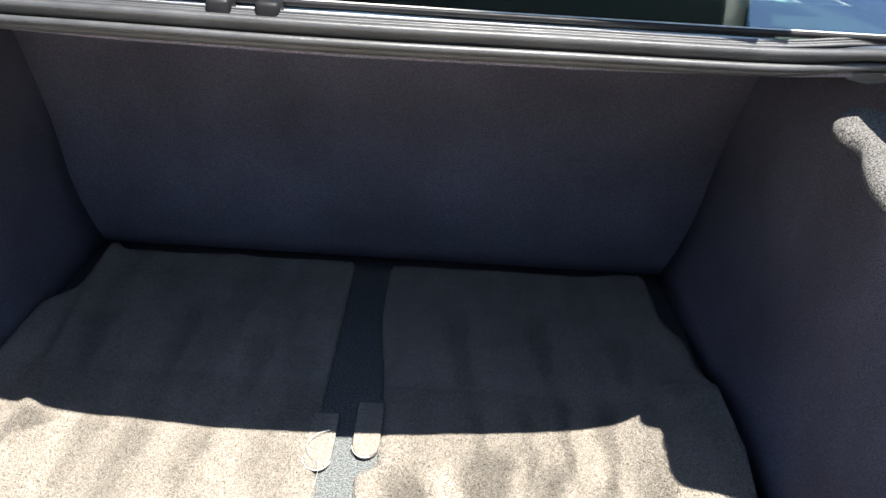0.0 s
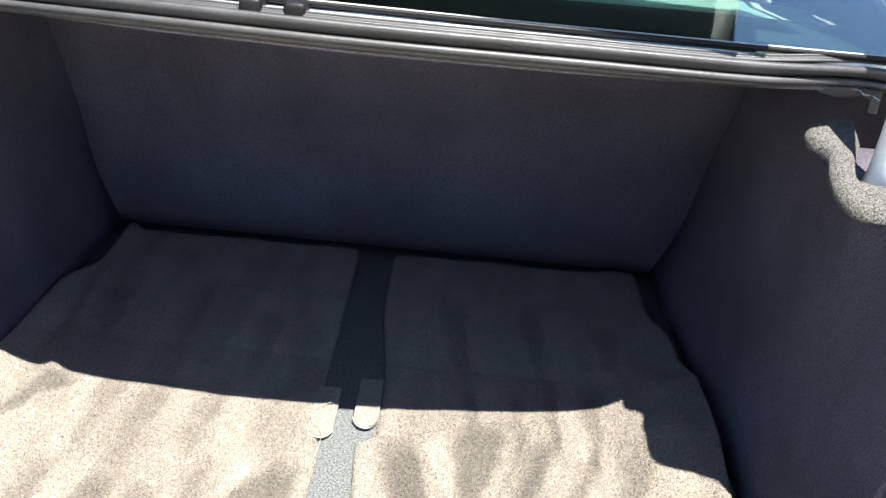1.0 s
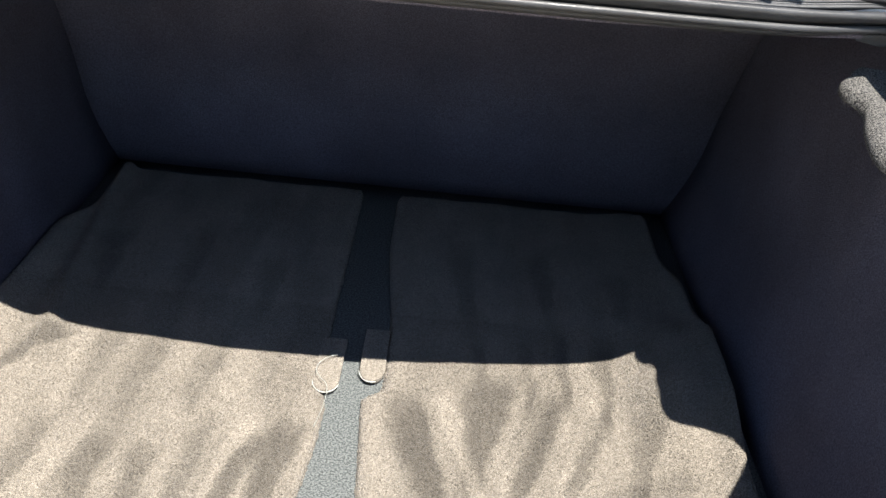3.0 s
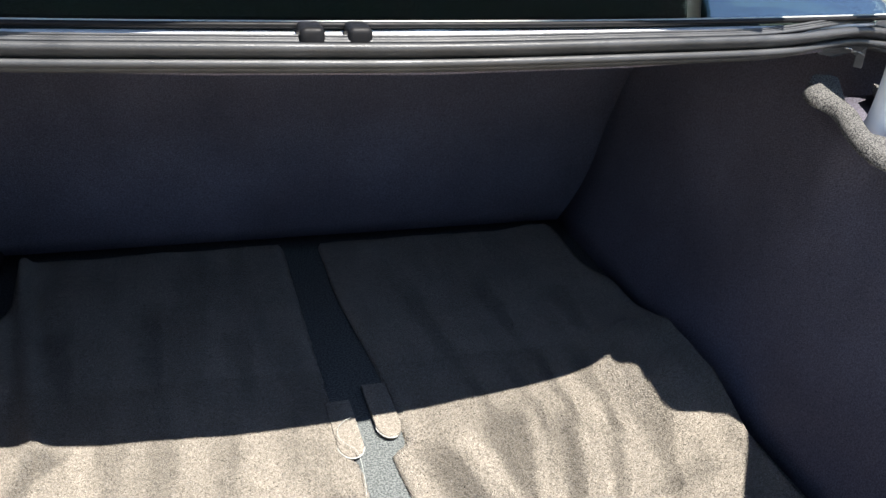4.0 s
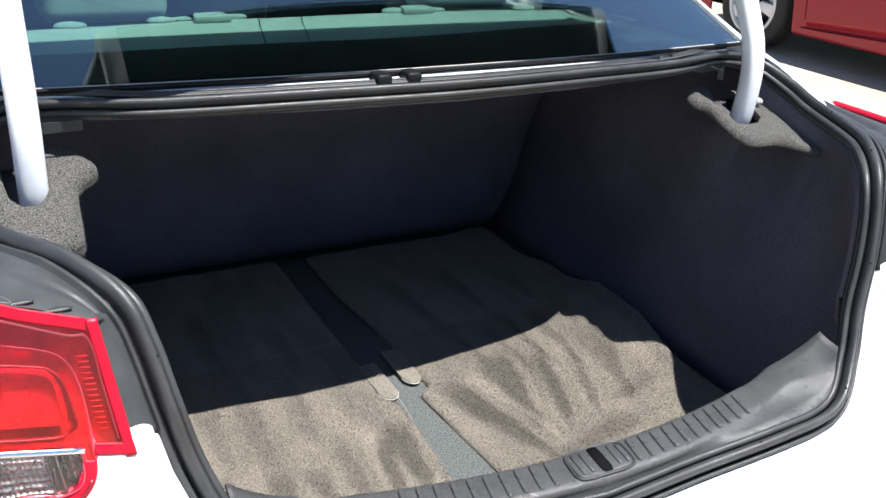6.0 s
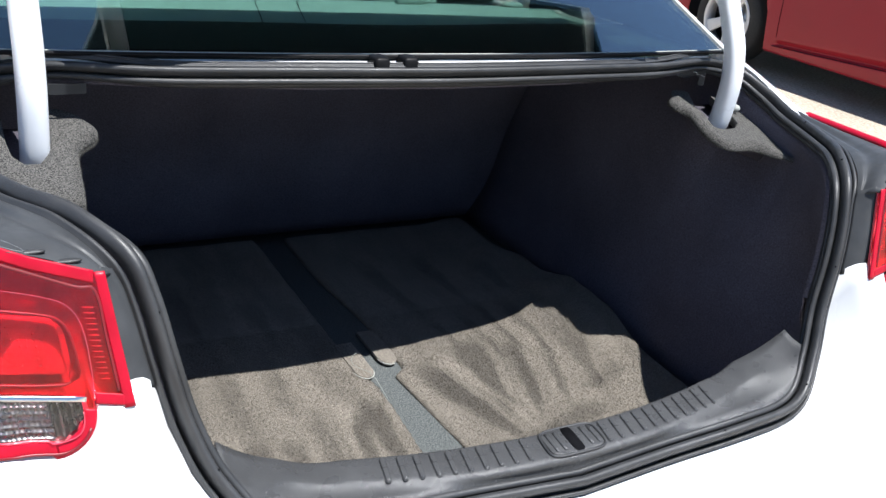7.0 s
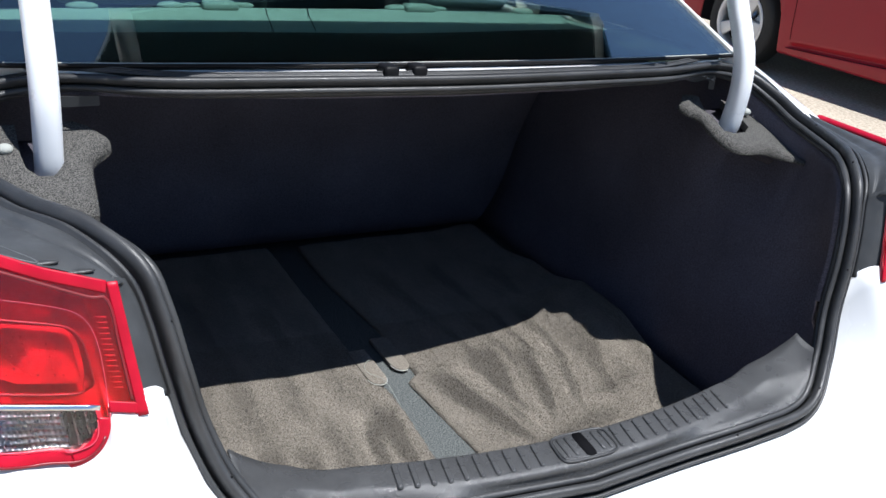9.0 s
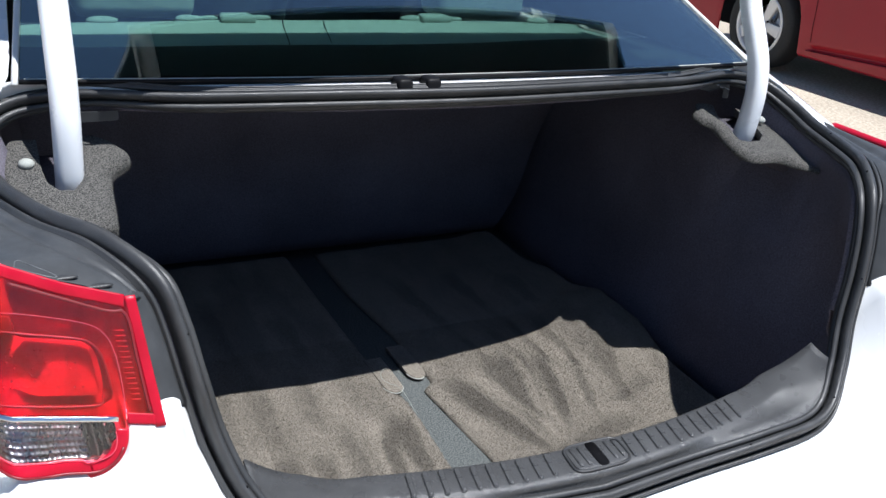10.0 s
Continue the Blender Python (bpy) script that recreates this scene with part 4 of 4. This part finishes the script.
# raised ring, coloured dark as the shaded groove round the cover
part("frame", tube([np.array((0.082 * a + 0.008 * b + 0.006, 0.006 + 0.05 * b, 0.6848)) for a, b in ROUND], ring_profile(0, 0, 0.0018, 0.0018, 8), lambda p: (p[0], p[1] - 0.012, 0.001), closed=True), RUBBER, cover, "dark raised ring standing for the shaded groove round the cover")
# no opening is cut: a black plate draws the slot's dark inside
part("slot_shade", plate([(0.0155 * a, 0.045 * b) for a, b in ROUND], lambda u, v, d: (u + 0.1 * v + 0.006, 0.006 + v, 0.6868 - d), 0.004), DARK, cover, "black plate standing for the shade in the latch slot")
for x in (-0.03, -0.0185, 0.0205, 0.032):
    part("cover_rib", tube([np.array((x + 0.1 * v + 0.006, 0.006 + v, 0.6865)) for v in np.linspace(-0.017, 0.017, 5)], ring_profile(0, 0, 0.0024, 0.0014, 8), lambda p: (1, 0, 0)), PLASTIC, cover)

# ---- cabin behind the glass ----
def shelf_start(x):
    return 0.445 + 0.19 * x * x


def shelf_end(x):
    return 0.935 - 0.24 * max(0, abs(x) - 0.1) ** 2 + 0.003 * math.sin(x * 23)


part("parcel_shelf", grid([[(x, shelf_start(x) + 0.005 + (shelf_end(x) - shelf_start(x) - 0.005) * v, 1.03 + 0.004 * smooth(0.9, 0.96, v) - 0.02 * smooth(0.97, 1, v)) for x in np.linspace(-0.585, 0.585, 60)] for v in np.concatenate([np.linspace(0, 0.88, 10), np.linspace(0.9, 1, 14)])]), SHELF, car, "grey cloth parcel shelf", solid=0.005)
felt_rows = []
for v in np.concatenate([np.linspace(0, 0.96, 12), [0.98, 1]]):
    felt_rows.append([])
    for x in np.linspace(-0.583, 0.583, 50):
        y = shelf_start(x) + (0.714 + 0.035 * smooth(0, 0.5, x) - shelf_start(x)) * v
        felt_rows[-1].append((x, y, 1.0352 - 0.004 * smooth(0.96, 1, v) + 0.0015 * noise.noise((x * 6, y * 9, 0))))
part("shelf_felt", grid(felt_rows), SHELF_FELT, car, "charcoal felt along the front of the parcel shelf", solid=0.003)
for side in (1, -1):
    foot = spline([sided(side, p) for p in ((0.582, 0.515, 1.036), (0.586, 0.65, 1.034), (0.59, 0.8, 1.032), (0.6, 1.0, 1.02), (0.62, 1.35, 1.0))], 20)
    head = spline([sided(side, p) for p in ((0.572, 0.52, 1.064), (0.561, 0.66, 1.116), (0.548, 0.83, 1.184), (0.532, 1.0, 1.248), (0.516, 1.35, 1.37))], 20)
    part("pillar_trim", grid([[tuple(a * (1 - u) + b * u + np.array((side * 0.012, 0, 0)) * math.sin(math.pi * u)) for a, b in zip(foot, head)] for u in np.linspace(0, 1, 8)]), SHELF_FELT, car, "dark cloth trim inside the rear pillar", solid=0.003)
for a, b in (((-0.161, 0.706), (-0.108, 0.924)), ((-0.08, 0.74), (-0.029, 0.93))):
    part("shelf_seam", tube([np.array((a[0] + (b[0] - a[0]) * v, a[1] + (b[1] - a[1]) * v, 1.0302 + 0.004 * smooth(0.86, 0.91, a[1] + (b[1] - a[1]) * v))) for v in np.linspace(0, 1, 16)], ring_profile(0, 0, 0.0008, 0.0006, 6), lambda p: (1, 0, 0)), DARK, car, "dark seam across the shelf")
for x, w in ((-0.42, 0.026), (-0.275, 0.024), (-0.24, 0.017), (-0.147, 0.02), (0.15, 0.024), (0.24, 0.017), (0.42, 0.026)):
    part("belt_guide", ball((x, shelf_end(x) - 0.008, 1.036), w, (1.0, 0.5, 0.28)), SHELF, car, "pale grey belt guide on the shelf")
for x in (-0.193, 0.193):
    part("anchor_tray", plate([(x - 0.032, 0.9), (x + 0.032, 0.9), (x + 0.026, 0.935), (x - 0.026, 0.935)], lambda u, v, d: (u, v, 1.045 - d), 0.014), SHELF, car, "pale child seat anchor cover", bevel=0.004)
for x0, x1 in ((-0.66, -0.225), (-0.215, 0.215), (0.225, 0.66)):
    bm = box(x0, x1, 1.15, 1.27, 0.6, 0.96)
    bmesh.ops.bevel(bm, geom=bm.edges[:], offset=0.035, segments=4, affect="EDGES", profile=0.5)
    part("rear_seat", bm, SEAT, car, "pale grey leather seat back")
for x in (-0.348, 0.348):
    bm = box(x - 0.105, x + 0.105, 1.0, 1.1, 1.018, 1.2)
    bmesh.ops.bevel(bm, geom=bm.edges[:], offset=0.024, segments=4, affect="EDGES", profile=0.5)
    rest = part("headrest", bm, SEAT, car, "pale grey leather headrest")
    for dx in (-0.06, 0.06):
        part("post", disc((x + dx, 1.05, 0.96), (0, 0, 1), 0.006, 0.08, 10), STEEL, rest)
for x in (-0.37, 0.37):
    bm = grid([[(x + 0.24 * u * (1 - 0.18 * v), 1.86 - 0.16 * v + 0.05 * u * u - 0.015 * math.sin(math.pi * v), 0.44 + 0.56 * v - 0.03 * u ** 4 * v) for u in np.linspace(-1, 1, 12)] for v in np.linspace(0, 1, 10)])
    front = part("front_seat", bm, PANEL, car, "front seat with a dark plastic back", solid=0.08, bevel=0.02)
    bm = box(x - 0.12, x + 0.12, 1.7, 1.79, 1.02, 1.19)
    bmesh.ops.bevel(bm, geom=bm.edges[:], offset=0.03, segments=4, affect="EDGES", profile=0.5)
    part("headrest", bm, PANEL, front, "dark headrest")
    for dx in (-0.05, 0.05):
        part("post", disc((x + dx, 1.745, 0.96), (0, 0, 1), 0.006, 0.08, 10), STEEL, front)
bm = box(-0.74, 0.74, 2.86, 3.3, 0.44, 0.93)
bmesh.ops.bevel(bm, geom=bm.edges[:], offset=0.07, segments=4, affect="EDGES", profile=0.5)
part("dashboard", bm, PANEL, car, "dark dashboard under the windscreen")
part("roof", grid([[(x, 1.34, 1.39) if k == 0 else (x * (1 + 0.06 * (k > 1)), 1.34 + 0.32 * k, 1.39 + 0.05 * math.sin(math.pi * k / 4) - 0.06 * (x / 0.55) ** 2) for x in np.linspace(-0.55, 0.55, 14)] for k in range(5)]), WHITE, car, "white painted roof", solid=0.02)

# ---- mats on the boot floor ----
def mat_sheet(left, right, y0, y1, r, seed):
    """A carpet mat between two edges x(y), with rounded corners, ripples and a cross fold."""
    rows = []
    for v in np.linspace(0, 1, 110):
        row = []
        for u in np.linspace(0, 1, 80):
            y = y0 + (y1 - y0) * v
            x0, x1 = left(y), right(y)
            x = x0 + (x1 - x0) * u
            cx, cy = min(max(x, x0 + r), x1 - r), min(max(y, y0 + r), y1 - r)
            far = math.hypot(x - cx, y - cy)
            big = max(abs(x - cx), abs(y - cy))
            if min(abs(x - cx), abs(y - cy)) > 0:
                x, y = cx + (x - cx) * big / far, cy + (y - cy) * big / far
            wave = 0.0035 * noise.noise((x * 10 + seed, y * 5, 0)) + 0.0018 * noise.noise((x * 26 + seed, y * 13, 3))
            fold = 0.0015 * math.exp(-((y - 0.683 - 0.01 * math.sin(x * 9)) / 0.008) ** 2) * smooth(0, 0.05, min(x - x0, x1 - x))
            if x > 0:
                # the mat climbs the side of the boot, with pleats where it bends
                climb = smooth(0.33, 0.43, x) * smooth(0.38, 0.53, y) * (1 - 0.8 * smooth(0.62, 0.75, y))
                curl = 0.038 * climb + 0.02 * smooth(0.44, 0.5, x) + 0.0035 * climb * math.sin(95 * (y - 0.75 * x)) * math.exp(-((x - 0.42) / 0.05) ** 2)
                curl += 0.013 * math.exp(-((x - 0.4) / 0.035) ** 2 - ((y - 0.5) / 0.05) ** 2)
                curl += 0.004 * math.exp(-((x - 0.05) / 0.008) ** 2) * math.exp(-((y - 0.5) / 0.02) ** 2)
            else:
                curl = 0.026 * smooth(0.44, 0.52, -x) + 0.013 * math.exp(-((x + 0.408 + 0.12 * (y - 0.55)) / 0.013) ** 2) * smooth(0.42, 0.55, y)
            edge = min(x - x0, x1 - x, y - y0, y1 - y)
            row.append((x, y, 0.4980 + wave + fold + curl - 0.005 * (1 - smooth(0, 0.010, edge))))
        rows.append(row)
    return rows


def pile_on(rows, seed, count, y_end):
    """Short leaning tufts over a mat, up to y_end, as one mesh."""
    g, dice = np.array(rows), np.random.default_rng(seed)
    a, b = dice.uniform(0, g.shape[0] - 1.001, count), dice.uniform(0, g.shape[1] - 1.001, count)
    i, j = a.astype(int), b.astype(int)
    a, b = (a - i)[:, None], (b - j)[:, None]
    p = (g[i, j] * (1 - b) + g[i, j + 1] * b) * (1 - a) + (g[i + 1, j] * (1 - b) + g[i + 1, j + 1] * b) * a
    p = p[p[:, 1] < y_end]
    turn, lean = dice.uniform(0, 2 * np.pi, len(p)), dice.uniform(0.25, 1.1, len(p))
    flat = np.stack([np.cos(turn), np.sin(turn), 0 * turn], 1)
    cross = np.stack([-np.sin(turn), np.cos(turn), 0 * turn], 1)
    up = np.array((0, 0, 1.0))
    tall, wide = dice.uniform(0.0018, 0.0032, len(p))[:, None], dice.uniform(0.0004, 0.0008, len(p))[:, None]
    root = p - up * 0.0012
    tip = root + (flat * np.sin(lean)[:, None] + up * np.cos(lean)[:, None]) * tall
    corners = np.stack([root - cross * wide, root + cross * wide, tip + cross * wide * 0.5, tip - cross * wide * 0.5], 1).reshape(-1, 3)
    me = bpy.data.meshes.new("carpet_nap")
    me.from_pydata(corners.tolist(), [], np.arange(len(corners)).reshape(-1, 4).tolist())
    return me


def left_inner(y):
    return -0.031 - 0.08 * max(0, 0.4 - y) - 0.014 * smooth(0.465, 0.49, y) + 0.0022 * noise.noise((y * 70, 2, 0))


def right_inner(y):
    return 0.012 + 0.07 * max(0, 0.47 - y) + 0.024 * smooth(0.475, 0.5, y) - 0.02 * smooth(0.6, 0.9, y)


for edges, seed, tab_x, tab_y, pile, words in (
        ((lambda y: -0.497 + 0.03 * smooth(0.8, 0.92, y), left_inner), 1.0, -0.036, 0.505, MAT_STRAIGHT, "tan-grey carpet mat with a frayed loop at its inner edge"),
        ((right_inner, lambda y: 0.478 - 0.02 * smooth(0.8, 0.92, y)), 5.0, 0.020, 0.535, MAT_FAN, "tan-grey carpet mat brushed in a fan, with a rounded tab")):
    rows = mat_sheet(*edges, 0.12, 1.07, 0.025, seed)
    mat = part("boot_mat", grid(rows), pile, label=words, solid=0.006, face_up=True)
    tufts = tagged(new("carpet_nap", pile_on(rows, int(seed), 330000, 0.67)), "short tan-grey carpet pile", kind="stuff")
    tufts.data.materials.append(pile)
    tufts.parent = mat
    tagged(mat, category="mat", group="boot mats")
    tongue = [(0.0165 * math.cos(t), 0.026 * math.sin(t)) for t in np.linspace(math.pi, 2 * math.pi, 14)] + [(0.0165, 0.09), (-0.0165, 0.09)]
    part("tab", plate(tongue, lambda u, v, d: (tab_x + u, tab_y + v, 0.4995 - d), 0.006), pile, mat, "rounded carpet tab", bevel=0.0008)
    part("tab_edging", tube([np.array((tab_x + 0.0175 * math.cos(t), tab_y + 0.027 * math.sin(t), 0.4975)) for t in np.linspace(math.pi * 1.05, (1.62 if tab_x > 0 else 1.9) * math.pi, 16)], ring_profile(0, 0, 0.0006, 0.0009, 6), lambda p: (p[0] - tab_x, p[1] - tab_y, 0.001)), SEAT, mat, "pale stitched edging")

THREAD = [(-0.027, 0.55), (-0.037, 0.544), (-0.047, 0.53), (-0.05, 0.512), (-0.044, 0.498), (-0.034, 0.486), (-0.031, 0.47), (-0.032, 0.445), (-0.035, 0.42), (-0.037, 0.405)]
part("loose_thread", tube([np.array((x, y, 0.5045 + 0.002 * math.sin(40 * y))) for x, y in spline(THREAD, 50)], ring_profile(0, 0, 0.0004, 0.0004, 6), lambda p: (0.3, 0.1, 1)), SHELF, bpy.data.objects["boot_mat"], "pale loose thread")

# ---- the red car ----
red = tagged(new("red_car"), "red car parked alongside on the concrete", "car")
RED_AT = Matrix.Translation((4.72, 4.565, 0)) @ Matrix.Rotation(radians(1), 4, "Z")


def red_point(s, out, z):
    """s metres from the front wheel towards the tail, out towards the white car."""
    return RED_AT @ Vector((-out, -s, z))


ARCH = 0.41
rows = []
profile = [(0.18, -0.03), (0.195, -0.008), (0.25, 0.0), (0.4, 0.002), (0.5, -0.004), (0.6, -0.008), (0.75, -0.015), (0.88, -0.03), (0.95, -0.06), (1.0, -0.1), (1.2, -0.21), (1.4, -0.33), (1.45, -0.5), (1.47, -0.9)]


def sill_cove(s, z):
    """How far the side draws in between the sill and the crease low on the doors, which rises towards the tail."""
    low, high = 0.235 + 0.055 * min(1, max(0, s - 0.5)), 0.29 + 0.075 * min(1, max(0, s - 0.5))
    return 0.03 * smooth(0.49, 0.56, s) * smooth(low, low + 0.012, z) * (1 - smooth(low + 0.012, high, z))



for s in np.concatenate([np.linspace(-0.9, -0.46, 6), np.linspace(-0.42, 0.42, 29), np.linspace(0.44, 0.6, 9), np.linspace(0.7, 3.5, 24)]):
    low = math.sqrt(max(0, ARCH ** 2 - s * s)) + 0.33 if abs(s) < ARCH else 0.18
    low = max(low, 0.18)
    zs = [low + (1.47 - low) * v for v in np.concatenate([np.linspace(0, 0.16, 36), np.linspace(0.19, 1, 24)])]
    hood = smooth(0.9, 0.1, s)
    rows.append([red_point(s, np.interp(z, [p[0] for p in profile], [p[1] for p in profile]) - sill_cove(s, z), min(z, 0.95 + 0.52 * (1 - hood))) for z in zs])
part("body_side", grid(rows), RED, red, "glossy red painted side with doors", solid=0.01)
part("body_side", grid([[p - RED_AT.to_3x3() @ Vector((-1.78, 0, 0)) - 2 * (RED_AT.to_3x3() @ Vector(((RED_AT.inverted() @ p).x, 0, 0))) for p in row] for row in rows]), RED, red, "glossy red painted side with doors", solid=0.01)
part("wheel_housing", grid([[red_point(s, -0.25, z) for s in np.linspace(-0.46, 0.46, 4)] for z in (0.15, 0.5, 0.8)]), DARK, red, solid=0.01)
part("underbody", plate([(-0.9, -0.3), (3.5, -0.3), (3.5, -1.6), (-0.9, -1.6)], lambda s, o, d: red_point(s, o - 0.08, 0.2 + d), 0.2), DARK, red)
wheel_of(red, red_point(0, -0.02, 0.325), RED_AT.to_3x3() @ Vector((-1, 0, 0)), 0.325, "five-spoke alloy wheel of the red car")
part("door_gap", tube([np.array(red_point(0.525 - 0.05 * u, np.interp(0.3 + 0.6 * u, [p[0] for p in profile], [p[1] for p in profile]) + 0.001, 0.3 + 0.6 * u)) for u in np.linspace(0, 1, 14)], ring_profile(0, 0, 0.0022, 0.0022, 6), lambda p: (0, 1, 0)), DARK, red, "dark gap along the door")
# the crease's dark reflection, drawn as a thin black tube
part("sill_crease_shade", tube([np.array(red_point(s, -0.001, 0.235 + 0.055 * min(1, s - 0.5))) for s in np.linspace(0.5, 3.2, 40)], ring_profile(0, 0, 0.0025, 0.0025, 6), lambda p: (-1, 0, 0)), DARK, red, "dark line standing for the dark reflection in the crease above the sill")
